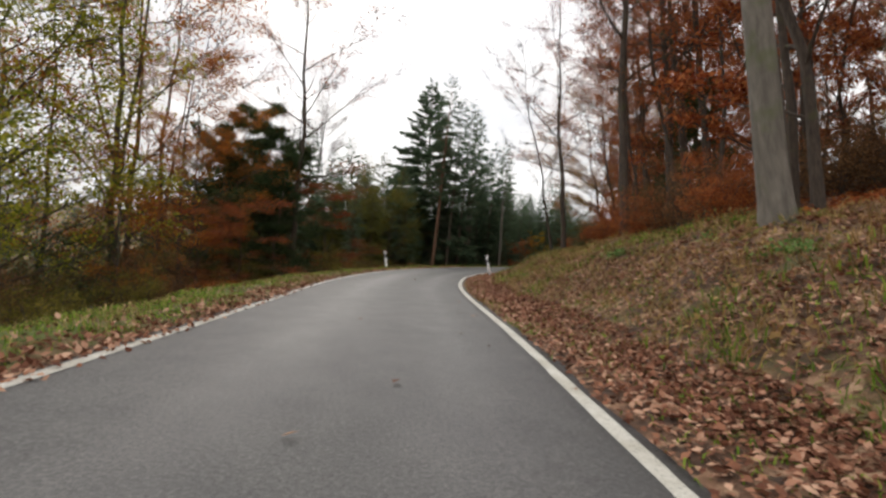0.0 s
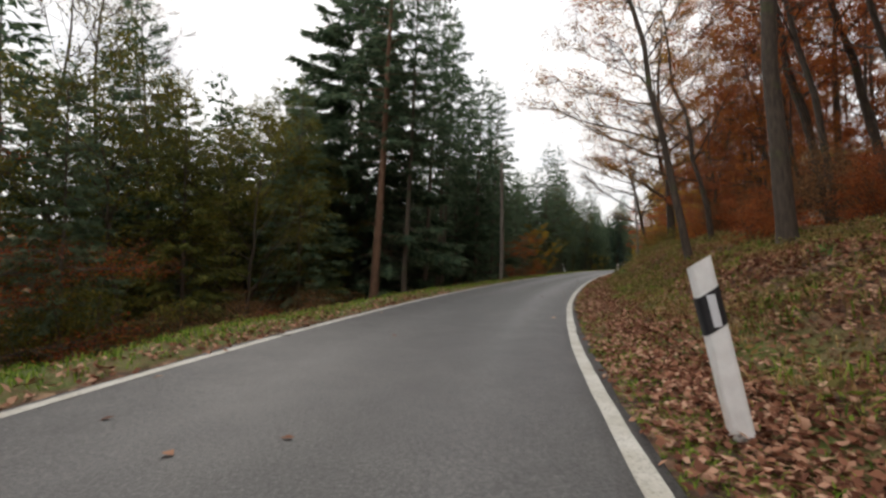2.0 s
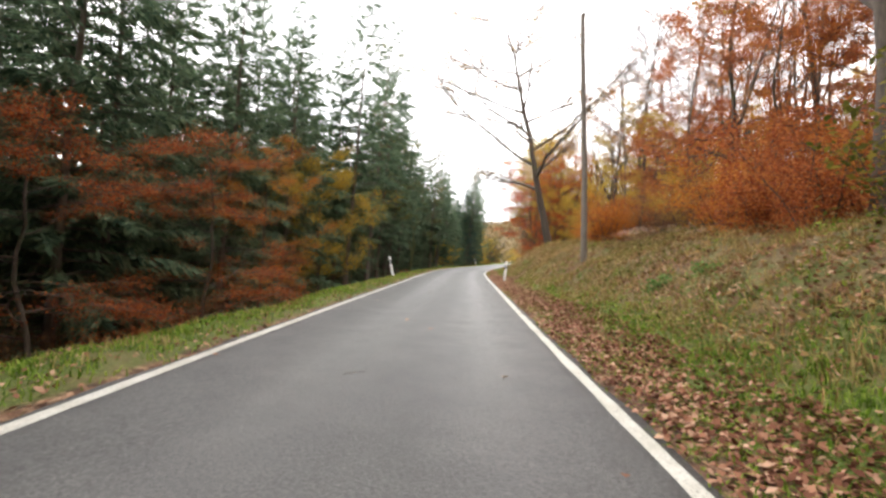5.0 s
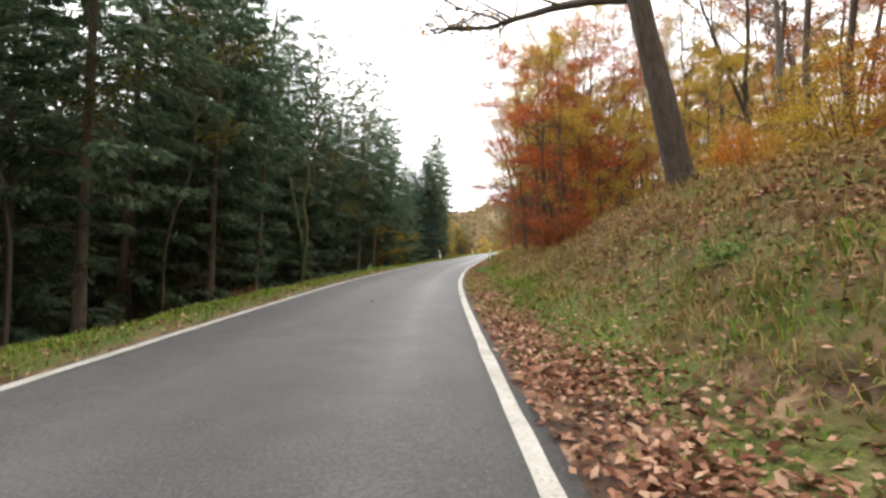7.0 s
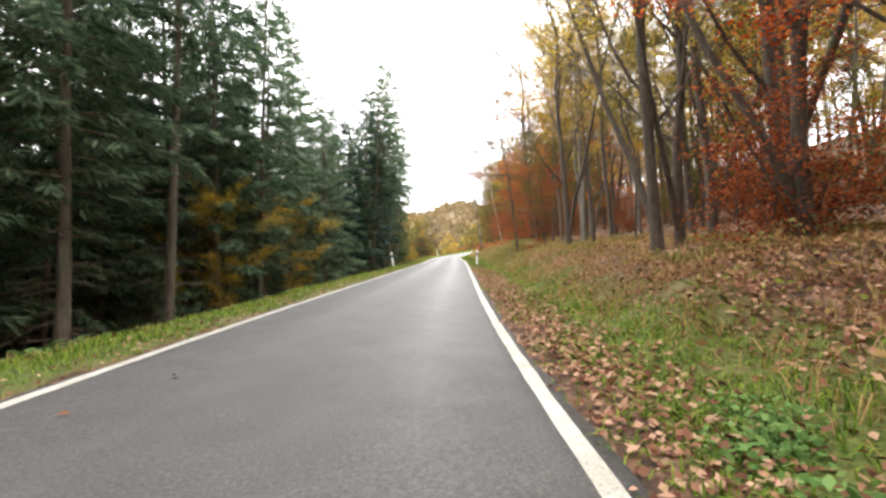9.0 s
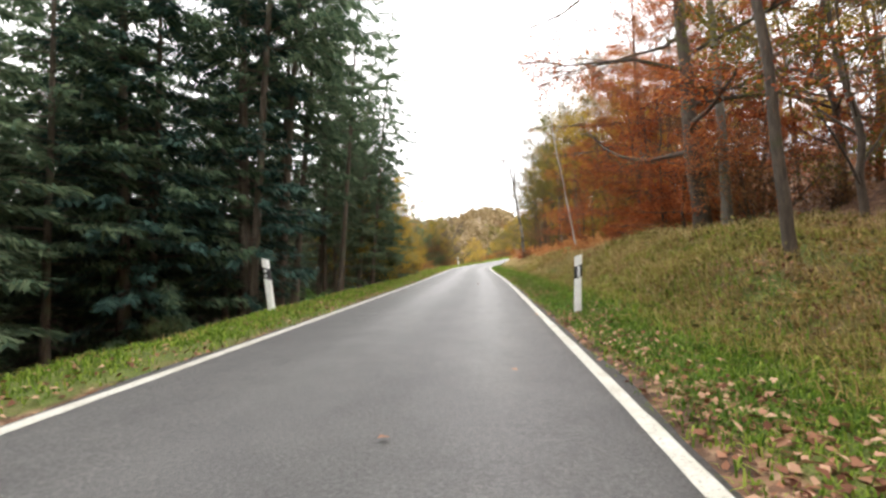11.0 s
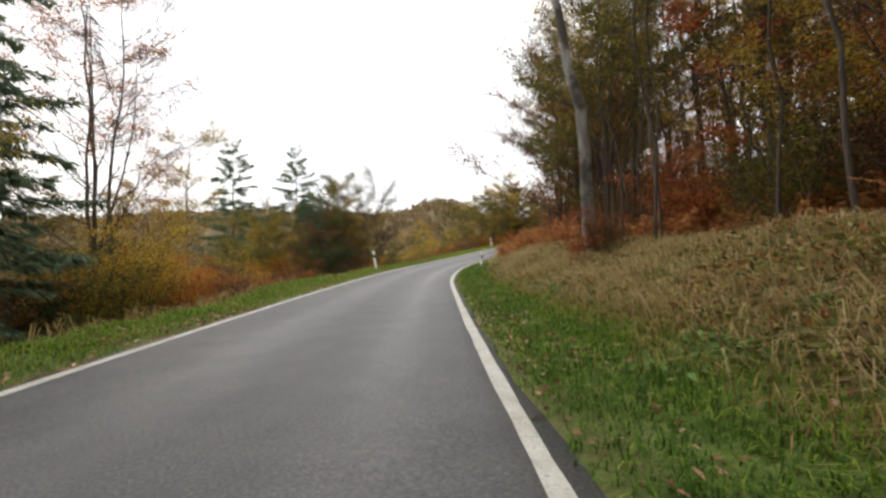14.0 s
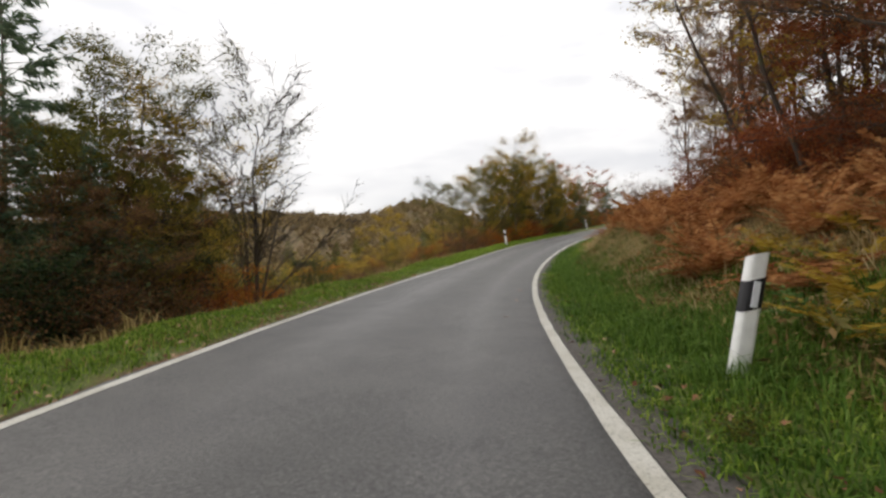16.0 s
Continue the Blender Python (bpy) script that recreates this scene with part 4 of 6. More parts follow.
kind("olive_tree", broadleaf("sallow", 21, 9, 0.10, 0.05, 4.8, 18, 20000, "olive", "oak_bark", 0.08), "rounded small tree with olive green leaves", "tree", TREES)
kind("brown_tree", broadleaf("hornbeam", 59, 9.5, 0.13, 0.08, 5.0, 19, 17000, "brown", "oak_bark", 0.08, 7, 5, steep=0.7), "dense dark tree in withered brown leaf", "tree", TREES)
kind("pale_tree", broadleaf("alder", 22, 11.8, 0.175, 0.50, 7.5, 15, 900, "brown", "pale_bark", 0.08, 9, 7, fork=0.5, steep=0.75, wander=0.008, sides=14), "tree with pale lichen-covered trunk at the bend", "tree", TREES)
kind("thin_stem", broadleaf("hazel", 56, 10.5, 0.038, 0.35, 2.8, 10, 2600, "olive", "oak_bark", 0.075, 5, 4, wander=0.010), "thin pale stem with sparse olive leaves", "tree", TREES)
kind("bare_small", broadleaf("alder", 23, 7.0, 0.09, 0.12, 4.6, 15, 260, "olive", "oak_bark", 0.07, 9, 7, fork=0.10, steep=1.05), "bare many-stemmed tree behind the grass verge", "tree", TREES)
kind("far_rust", broadleaf("beech", 24, 17, 0.15, 0.10, 5.8, 13, 7000, "rust", "oak_bark", 0.14, 4, 3, sides=5), "rust-leaved beech deep in the wood", "tree", TREES)
kind("far_brown", broadleaf("oak", 25, 17, 0.13, 0.14, 5.4, 13, 6500, "brown", "oak_bark", 0.13, 4, 3, sides=5, steep=0.9), "brown-leaved tree deep in the wood", "tree", TREES)
kind("far_yellow", broadleaf("maple", 26, 15, 0.14, 0.12, 5.4, 13, 6500, "yellow", "oak_bark", 0.13, 4, 3, sides=5), "yellow-leaved tree deep in the wood", "tree", TREES)

kind("bush_rust", shrub("beech_bush", 31, 2.6, 1.7, 9, 8000, "rust", leaf=0.062, twigs=11), "low beech bush with rust-red leaves", "bush", BUSHES)
kind("bush_orange", shrub("beech_bush", 32, 3.2, 1.8, 9, 8000, "orange", leaf=0.062, twigs=11), "beech bush with orange leaves", "bush", BUSHES)
kind("bush_yellow", shrub("maple_bush", 33, 3.4, 1.9, 9, 8000, "yellow", leaf=0.062, twigs=11), "bush with golden yellow leaves", "bush", BUSHES)
kind("bush_olive", shrub("willow_bush", 34, 3.4, 2.0, 10, 8500, "olive", leaf=0.062, twigs=11), "rounded bush with olive green leaves", "bush", BUSHES)
kind("bush_brown", shrub("bramble_bush", 35, 2.2, 1.8, 11, 5200, "brown", leaf=0.06, twigs=14), "tangled bush with brown leaves and bare twigs", "bush", BUSHES)
kind("bush_dark", shrub("holly_bush", 36, 2.8, 1.6, 8, 6500, "ivy", leaf=0.062, twigs=12), "dark green evergreen bush under the trees", "bush", BUSHES)
kind("sapling_green", shrub("bush", 37, 1.5, 1.0, 6, 900, "olive", leaf=0.08), "low yellowish green bush on the bank", "bush", BUSHES)
kind("bracken", frond_plant("bracken", 41, "fern", 11, 1.1, 1.1, 24, 0.24, -0.16), "dead rust-brown bracken clump on the bank", "fern", FERNS)
kind("bracken_b", frond_plant("bracken", 42, "fern", 12, 0.9, 0.9, 22, 0.24, -0.24), "low collapsed clump of rust-brown bracken", "fern", FERNS)
kind("bracken_yellow", frond_plant("bracken", 45, "yellow", 7, 0.9, 0.8, 22, 0.24, -0.2), "yellow bracken plant beside the marker post", "fern", FERNS)
kind("fern_green", frond_plant("fern", 43, "nettle", 8, 0.65, 0.9), "green fern on the grass verge", "fern", FERNS)
kind("nettle", shrub("nettle_clump", 44, 0.42, 0.35, 10, 420, "nettle", "nettle", 0.085, 5), "clump of pale green nettles on the verge", "nettle", "nettles on the verge")

# ---------------------------------------------------------------- single trees that stand out


def set_out(rows):
    for row in rows:
        put(*row)


# bank side, first bend
set_out([
    ("beech_grey", 52.3, 5.3, 1.0, (-12, 0)), ("beech_stem", 66.2, 7.9, 1.05, (-5, 0)), ("beech_stem", 69.3, 10.2, 1.0, (-5, 0)), ("beech_stem", 67.8, 11.4, 0.95, (-6, 0)),
    ("beech_dark", 57.5, 9.6, 1.1, (-5, 0)), ("beech_stem", 56.0, 8.4, 0.8, (-8, 0)), ("beech_bare", 80.0, 4.5, 0.85, (-9, 0)), ("beech_stem", 77.0, 5.5, 0.82, (-5, 0)),
    ("beech_dark", 86.7, 9.6, 0.95, (-8, 0)), ("beech_dark", 82.5, 8.4, 0.9, (-7, 0)), ("beech_dark", 84.0, 10.8, 1.0, (-8, 0)), ("beech_bare", 79.5, 8.8, 0.95, (-6, 0)),
    ("beech_dark", 74.0, 9.4, 0.9, (-5, 0)), ("beech_limb", 90.8, 7.0, 1.0, (-9, 0), 170), ("beech_stem", 87.0, 11.6, 0.8, (-14, 0)), ("beech_dark", 92.5, 11.0, 0.9, (-14, 0)),
    ("ivy_tree", 73.0, 11.0, 0.55), ("ivy_tree", 76.0, 10.5, 0.6), ("bush_dark", 69.5, 6.6, 0.5), ("bush_dark", 71.5, 7.0, 0.55), ("bush_dark", 73.5, 7.0, 0.5),
    ("bush_rust", 66.8, 7.0, 0.7), ("bush_rust", 64.2, 7.8, 0.75), ("bush_orange", 68.4, 7.6, 0.6), ("bush_rust", 79.0, 5.6, 0.45), ("bush_rust", 83.0, 7.0, 0.6)])
# bank side, along the oaks
set_out([
    ("oak", 103.9, 6.5, 1.0, (-3, 0), 40), ("oak_bare", 127.4, 5.65, 0.95, (-12, 0), 150), ("bush_rust", 104.6, 5.9, 0.75), ("bush_rust", 106.5, 6.2, 0.8), ("bush_orange", 108.5, 6.6, 0.8),
    ("bush_orange", 116.0, 6.0, 0.8), ("bush_rust", 118.5, 6.4, 0.7), ("maple_yellow", 122.5, 9.5, 0.6), ("beech_rust", 99.5, 9.2, 0.75), ("beech_rust", 97.0, 10.2, 0.8),
    ("beech_orange", 94.8, 10.6, 0.6, (-4, 0)), ("beech_rust", 93.0, 9.6, 0.7), ("beech_thin", 96.5, 8.2, 0.6, (-5, 0)), ("beech_thin", 101.0, 8.6, 0.65, (-4, 0)), ("beech_orange", 107.5, 9.2, 0.6, (-2, 0)),
    ("beech_rust", 110.5, 8.8, 0.7), ("beech_orange", 88.5, 9.2, 0.45), ("sapling_green", 100.5, 5.6, 1.2), ("sapling_green", 102.0, 5.2, 1.1), ("sapling_green", 97.5, 5.6, 1.0),
    ("beech_grey", 135.0, 12.2, 0.72, (-4, 0)), ("beech_rust", 130.5, 13.5, 0.6), ("beech_rust", 128.0, 14.8, 0.6), ("beech_bare", 131.0, 10.4, 0.9, (-1, 0)), ("beech_bare", 134.5, 14, 1.0, (0, 0)),
    ("maple_yellow", 134.2, 9.6, 0.5), ("bush_yellow", 132.5, 8.6, 0.7), ("bush_orange", 130.0, 8.4, 0.7)])
# the red beeches and the hornbeams beyond
set_out([
    ("beech_red", 138.3, 5.6, 0.68, (-2, 0)), ("beech_red", 140.4, 5.7, 0.78, (-3, 0), 120), ("beech_red", 142.4, 6.4, 0.66, (-2, 0), 220), ("beech_thin", 141.0, 8.2, 0.65), ("multi_stem", 143.6, 7.6, 0.8), ("multi_stem", 146.6, 6.0, 0.8, (-3, 0), 60), ("multi_stem", 148.0, 6.6, 0.85, (-3, 0), 200),
    ("beech_thin", 139.6, 6.6, 0.6), ("maple_yellow", 139.0, 7.4, 0.62), ("bush_rust", 136.4, 6.0, 0.7), ("bush_rust", 137.4, 5.2, 0.6), ("multi_stem", 144.6, 6.4, 0.75, (-3, 0)),
    ("beech_red", 145.8, 8.2, 0.85), ("beech_orange", 144.4, 9.6, 0.55), ("bush_rust", 146.8, 6.0, 1.0), ("multi_stem", 149.3, 5.1, 0.85, (-3, 0), 20), ("multi_stem", 149.9, 5.8, 0.8, (-2, 0), 130),
    ("multi_stem", 152.2, 7.65, 0.9, (-3, 0)), ("multi_stem", 155.3, 8.6, 0.9, (-3, 0)), ("multi_stem", 158.4, 5.5, 0.85, (-4, 0)), ("aspen", 160.5, 6.6, 1.0), ("aspen", 163.2, 7.2, 1.05),
    ("aspen", 166.0, 6.8, 1.0), ("thin_stem", 163.0, 6.2, 0.9), ("thin_stem", 153.6, 6.2, 0.9), ("thin_stem", 157.0, 6.8, 0.9), ("beech_bare", 169.0, 4.8, 0.7, (-4, 0)), ("beech_orange", 167.0, 8.4, 0.65), ("beech_rust", 165.6, 5.8, 0.5)])
set_out([
    ("beech_big", 176.5, 7.0, 1.0, (-3, 0), 100), ("beech_grey", 174.9, 6.9, 0.68, (-4, 0)), ("beech_rust", 178.4, 7.2, 0.75), ("beech_rust", 180.6, 7.4, 0.7), ("beech_dark", 182.5, 7.8, 0.8, (-3, 0)),
    ("beech_thin", 184.6, 8.0, 0.6), ("beech_rust", 186.6, 7.8, 0.6), ("maple_yellow", 188.6, 8.6, 0.78), ("aspen", 190.0, 7.8, 0.7), ("beech_rust", 191.0, 8.6, 0.8), ("beech_rust", 194.0, 8.8, 0.75), ("beech_rust", 188.0, 10.0, 0.8), ("birch", 187.5, 5.7, 1.0, (-10, 2)),
    ("aspen", 194.4, 7.4, 0.75), ("aspen", 197.0, 7.8, 0.8), ("aspen", 200.0, 7.2, 0.8), ("maple_yellow", 202.5, 8.2, 0.7),
    ("pale_tree", 206.2, 4.8, 0.95, (-5, 0)), ("bush_rust", 206.2, 4.7, 0.5), ("bush_brown", 205.9, 4.9, 0.5), ("brown_tree", 218.7, 6.5, 0.95, (-2, 0)), ("aspen", 216.2, 7.2, 0.75), ("brown_tree", 223.0, 7.4, 0.8), ("beech_orange", 220.5, 9.0, 0.55),
    ("multi_stem", 221.2, 7.8, 0.7), ("multi_stem", 214.0, 8.6, 0.7), ("olive_tree", 212.4, 7.4, 0.8, (-3, 0)), ("aspen", 210.0, 8.0, 0.8), ("beech_bare", 213.0, 7.4, 0.7, (-3, 0)), ("multi_stem", 219.5, 8.4, 0.75),
    ("beech_bare", 229.5, 7.8, 0.60, (-17, 0)), ("beech_bare", 233.0, 8.0, 0.60, (-16, 0)), ("beech_bare", 226.0, 8.8, 0.62, (-12, 0)), ("brown_tree", 224.5, 9.0, 0.85), ("brown_tree", 227.0, 8.6, 0.7), ("brown_tree", 229.0, 9.6, 0.75), ("beech_rust", 226.0, 7.6, 0.4), ("beech_rust", 228.6, 7.8, 0.42), ("brown_tree", 231.5, 9.4, 0.65),
    ("brown_tree", 234.5, 9.0, 0.6), ("multi_stem", 230.0, 10.8, 0.65), ("brown_tree", 222.8, 10.4, 0.9), ("bush_rust", 231.0, 7.4, 0.8), ("bush_brown", 233.5, 7.2, 0.9), ("bush_rust", 236.0, 7.0, 0.8), ("brown_tree", 238.0, 8.6, 0.55)])
for s, d in ((206.2, 6.2), (207.4, 6.9), (208.6, 6.4), (209.6, 7.4), (210.8, 6.6), (212.0, 7.8), (205.6, 8.0), (207.0, 8.6), (203.4, 7.0), (201.8, 7.8), (199.2, 6.8), (198.0, 8.4), (196.0, 7.2), (194.6, 8.8), (199.5, 6.2), (197.4, 6.5), (195.2, 6.4), (193.2, 6.6), (190.4, 6.8), (188.9, 6.9), (185.4, 6.8), (201.2, 6.4), (215.0, 6.4), (217.2, 6.0), (219.8, 6.6)):
    put("thin_stem", s, d, random.uniform(0.85, 1.1), (random.uniform(-6, 2), 0))
# valley side, mixed wood of the first bend
set_out([
    ("maple_green", 56.6, -8.8, 1.0), ("maple_green", 58.8, -10.4, 0.95), ("maple_green", 54.6, -8.2, 0.8), ("beech_orange", 62.4, -8.2, 0.6), ("beech_orange", 64.6, -9.4, 0.62), ("beech_orange", 60.4, -11.0, 0.7), ("beech_rust", 63.6, -6.8, 0.45), ("beech_thin", 60.5, -8.8, 0.95), ("beech_thin", 63.2, -10.8, 1.0), ("beech_thin", 66.0, -12.4, 1.0), ("beech_thin", 57.5, -10.8, 0.9),
    ("beech_stem", 69.8, -8.2, 0.95), ("ivy_tree", 68.6, -9.2, 0.66), ("ivy_tree", 70.6, -9.4, 0.6), ("ivy_tree", 69.4, -9.6, 0.62), ("ivy_tree", 67.0, -8.8, 0.62), ("ivy_tree", 66.8, -7.4, 0.5), ("ivy_tree", 66.2, -8.6, 0.5), ("ivy_tree", 68.8, -10.8, 0.55), ("ivy_tree", 66.4, -10.0, 0.55), ("beech_rust", 71.2, -7.4, 0.62),
    ("beech_rust", 61.4, -6.8, 0.4), ("beech_orange", 58.6, -7.2, 0.36), ("larch", 75.4, -9.4, 0.5), ("larch", 78.0, -10.8, 0.52), ("larch", 80.6, -9.6, 0.55), ("larch", 83.5, -12.2, 0.78), ("spruce_c", 83.4, -8.6, 0.72), ("spruce_c", 86.6, -8.4, 0.85), ("spruce_a", 85.8, -9.8, 0.8), ("larch", 87.3, -12.8, 0.98),
    ("larch", 90.0, -16.4, 1.05), ("larch", 77.0, -7.4, 0.55), ("olive_tree", 76.0, -8.2, 0.72), ("olive_tree", 79.2, -7.4, 0.7), ("spruce_c", 80.8, -6.8, 0.6), ("spruce_c", 74.0, -7.0, 0.45), ("larch", 82.4, -8.0, 0.72),
    ("beech_bare", 80.0, -14.0, 0.95), ("beech_bare", 82.5, -15.5, 0.95), ("beech_bare", 77.5, -13.0, 0.8), ("spruce_big", 87.6, -8.4, 1.14), ("pine_red", 84.3, -5.9, 1.0, (3, 0)), ("bush_rust", 77.2, -5.2, 0.4)])
# front rank of the spruces
set_out([
    ("spruce_d", 85.3, -5.1, 0.95, (2, 0)), ("spruce_d", 88.4, -5.4, 1.0, (2, 0)), ("spruce_d", 90.6, -5.6, 1.0, (2, 0)), ("spruce_c", 94.8, -6.0, 0.85), ("spruce_b", 95.2, -5.0, 0.9, (2, 0)), ("spruce_c", 85.0, -8.6, 0.42), ("spruce_c", 91.6, -6.8, 0.45),
    ("spruce_d", 92.8, -6.2, 1.0, (3, 0)), ("spruce_a", 97.0, -6.0, 0.95), ("spruce_b", 99.4, -5.1, 0.95, (2, 0)), ("spruce_d", 100.6, -5.8, 0.95, (2, 0)), ("beech_rust", 103.0, -4.8, 0.42),
    ("beech_rust", 106.5, -4.6, 0.42), ("beech_orange", 109.2, -4.6, 0.3), ("maple_yellow", 114.0, -4.6, 0.55), ("spruce_c", 114.9, -7.6, 0.9), ("thin_stem", 126.0, -5.2, 1.05),
    ("spruce_d", 124.6, -5.2, 1.0, (3, 0)), ("spruce_b", 127.4, -5.2, 0.95, (3, 0)), ("spruce_b", 120.2, -5.2, 1.0, (2, 0)), ("spruce_d", 131.2, -7.2, 1.0, (4, 0)), ("thin_stem", 130.0, -5.3, 1.0, (5, 0)),
    ("spruce_d", 135.5, -5.6, 0.85, (4, 0)), ("spruce_b", 132.4, -5.5, 0.95, (3, 0)), ("spruce_d", 133.6, -6.2, 0.95, (3, 0)), ("mossy_fork", 139.3, -5.3, 0.95, (3, 0), 70), ("spruce_c", 136.2, -8.0, 1.0), ("spruce_a", 138.6, -7.4, 1.05), ("spruce_c", 141.2, -7.2, 1.0), ("spruce_a", 143.8, -7.8, 1.05), ("spruce_c", 146.0, -7.0, 0.95), ("bush_rust", 132.0, -4.2, 0.35),
    ("thin_stem", 143.6, -5.0, 0.9, (3, 0)), ("spruce_b", 143.0, -6.4, 0.95, (2, 0)), ("spruce_d", 150.0, -4.9, 0.9, (3, 0)), ("spruce_b", 155.0, -5.1, 0.85, (2, 0)), ("spruce_b", 147.6, -5.2, 0.95, (2, 0)),
    ("spruce_a", 153.5, -5.6, 0.9), ("spruce_a", 151.2, -7.4, 0.9), ("maple_yellow", 152.6, -5.2, 0.4), ("maple_yellow", 157.6, -5.0, 0.4), ("spruce_c", 162.0, -4.9, 0.72),
    ("fir_blue", 174.1, -5.2, 1.0), ("fir_blue", 171.8, -6.6, 0.9), ("spruce_d", 173.8, -4.9, 1.0, (3, 0)), ("spruce_d", 175.3, -4.9, 1.05, (4, 0)), ("spruce_b", 176.4, -5.5, 1.0, (3, 0)),
    ("spruce_d", 177.4, -5.3, 1.0, (4, 0)), ("spruce_d", 181.4, -5.0, 1.0, (4, 0)), ("spruce_b", 183.4, -6.2, 0.95), ("spruce_a", 185.6, -6.4, 0.9), ("spruce_d", 187.8, -5.1, 0.95, (4, 0)), ("spruce_b", 186.8, -5.6, 0.95, (3, 0)),
    ("spruce_a", 189.6, -7.0, 0.85), ("spruce_c", 188.8, -8.2, 0.7), ("maple_yellow", 187.0, -6.4, 0.5), ("bush_dark", 188.6, -5.0, 0.8), ("spruce_c", 191.6, -7.6, 0.8), ("maple_yellow", 194.6, -6.0, 0.78), ("bush_brown", 196.0, -5.4, 0.7), ("bush_yellow", 190.8, -4.8, 0.7), ("spruce_c", 190.6, -6.0, 0.9), ("spruce_a", 192.4, -6.6, 0.9), ("spruce_c", 192.0, -5.4, 0.7),
    ("spruce_c", 197.6, -7.4, 0.85), ("spruce_a", 201.2, -6.9, 0.85), ("maple_yellow", 199.2, -6.0, 0.58), ("spruce_a", 203.6, -7.0, 0.85), ("spruce_c", 202.2, -5.8, 0.6), ("spruce_c", 199.8, -7.8, 0.8), ("spruce_c", 196.0, -8.4, 0.85), ("spruce_a", 194.6, -8.6, 0.9)])
# open valley beyond the forest
set_out([
    ("beech_bare", 207.7, -6.9, 0.55), ("beech_thin", 209.4, -8.4, 0.68), ("beech_thin", 210.4, -9.4, 0.65), ("aspen", 212.4, -7.6, 0.55), ("maple_yellow", 211.6, -8.6, 0.5), ("bush_orange", 208.8, -6.0, 0.9), ("bush_yellow", 206.6, -5.8, 1.0),
    ("bush_olive", 205.0, -5.6, 0.9), ("bush_orange", 210.6, -6.6, 0.8), ("olive_tree", 207.2, -9.2, 0.5), ("spruce_young", 225.8, -14.8, 1.25), ("spruce_young", 227.2, -10.9, 1.17), ("larch", 228.0, -8.9, 0.62),
    ("spruce_young", 226.2, -9.4, 0.75), ("maple_yellow", 219.8, -8.7, 0.42), ("olive_tree", 220.4, -9.0, 0.52), ("olive_tree", 221.6, -8.4, 0.42), ("bush_orange", 223.0, -7.8, 0.9), ("beech_orange", 225.2, -9.6, 0.28), ("bush_rust", 217.2, -9.6, 0.7), ("bush_orange", 218.9, -10.8, 0.8), ("bare_small", 230.2, -6.4, 0.88, (4, 0), 15), ("larch", 229.6, -8.8, 0.56), ("olive_tree", 228.9, -8.9, 0.82), ("maple_yellow", 229.8, -9.4, 0.72), ("beech_orange", 230.6, -8.2, 0.34), ("brown_tree", 228.2, -8.0, 0.5), ("bush_olive", 218.6, -9.0, 1.25), ("bush_olive", 220.2, -9.8, 1.4), ("bush_orange", 219.2, -8.2, 1.0), ("bush_rust", 216.6, -11.2, 1.1), ("bush_brown", 221.2, -7.4, 1.0), ("bush_olive", 214.6, -12.4, 1.2), ("bush_brown", 216.2, -13.4, 1.3), ("bush_olive", 218.0, -14.6, 1.4), ("bush_brown", 214.0, -14.2, 1.2), ("bush_olive", 220.4, -16.8, 1.4), ("bush_brown", 217.0, -17.4, 1.3), ("bush_dark", 222.4, -6.8, 1.0), ("brown_tree", 226.0, -6.5, 0.36), ("bush_dark", 225.4, -6.5, 1.1),
    ("bare_small", 231.8, -7.8, 0.78, (0, 0), 80), ("spruce_c", 226.0, -7.0, 0.36), ("spruce_c", 224.6, -8.6, 0.42), ("bush_dark", 227.4, -6.4, 0.9), ("bush_brown", 226.4, -6.0, 0.8), ("olive_tree", 229.0, -8.2, 0.5),
    ("bush_orange", 228.6, -7.2, 0.9), ("brown_tree", 225.4, -7.0, 0.4), ("olive_tree", 226.8, -7.4, 0.48), ("brown_tree", 224.0, -7.6, 0.42), ("maple_yellow", 228.2, -7.4, 0.42), ("olive_tree", 226.4, -8.6, 0.55), ("brown_tree", 223.2, -8.6, 0.4),
    ("spruce_c", 225.0, -8.0, 0.5), ("olive_tree", 228.4, -9.6, 0.5), ("bush_brown", 225.0, -5.9, 0.8), ("bush_brown", 226.6, -5.8, 0.75), ("bush_dark", 224.2, -6.4, 0.9), ("bush_rust", 227.8, -6.0, 0.6), ("bush_brown", 223.2, -6.4, 0.8),
    ("maple_yellow", 251.7, -13.6, 0.52), ("maple_yellow", 254.0, -15.0, 0.4)])
set_out([
    ("olive_tree", 251, -6.6, 0.62), ("olive_tree", 253.5, -6.0, 0.7), ("maple_yellow", 255, -7.0, 0.75), ("olive_tree", 257, -6.2, 0.8), ("larch", 261.5, -6.4, 0.6), ("olive_tree", 265.5, -5.4, 0.8), ("aspen", 258.3, -5.4, 0.78), ("maple_yellow", 260.0, -6, 0.85), ("olive_tree", 262.5, -5.6, 0.85), ("beech_orange", 264, -7, 0.5), ("maple_yellow", 266.5, -6, 0.8),
    ("spruce_c", 269, -5.5, 0.55), ("beech_orange", 272, -6, 0.5), ("spruce_c", 276, -5, 0.5), ("beech_rust", 281, -6, 0.75), ("spruce_c", 287, -5, 0.5), ("bush_orange", 256, -4.8, 0.8), ("bush_rust", 261, -4.6, 0.8)])

# ---------------------------------------------------------------- the woods behind
TAKEN = []


def free(s, d, gap):
    if any((s - a) ** 2 + (d - b) ** 2 < gap * gap for a, b in TAKEN):
        return False
    TAKEN.append((s, d))
    return True


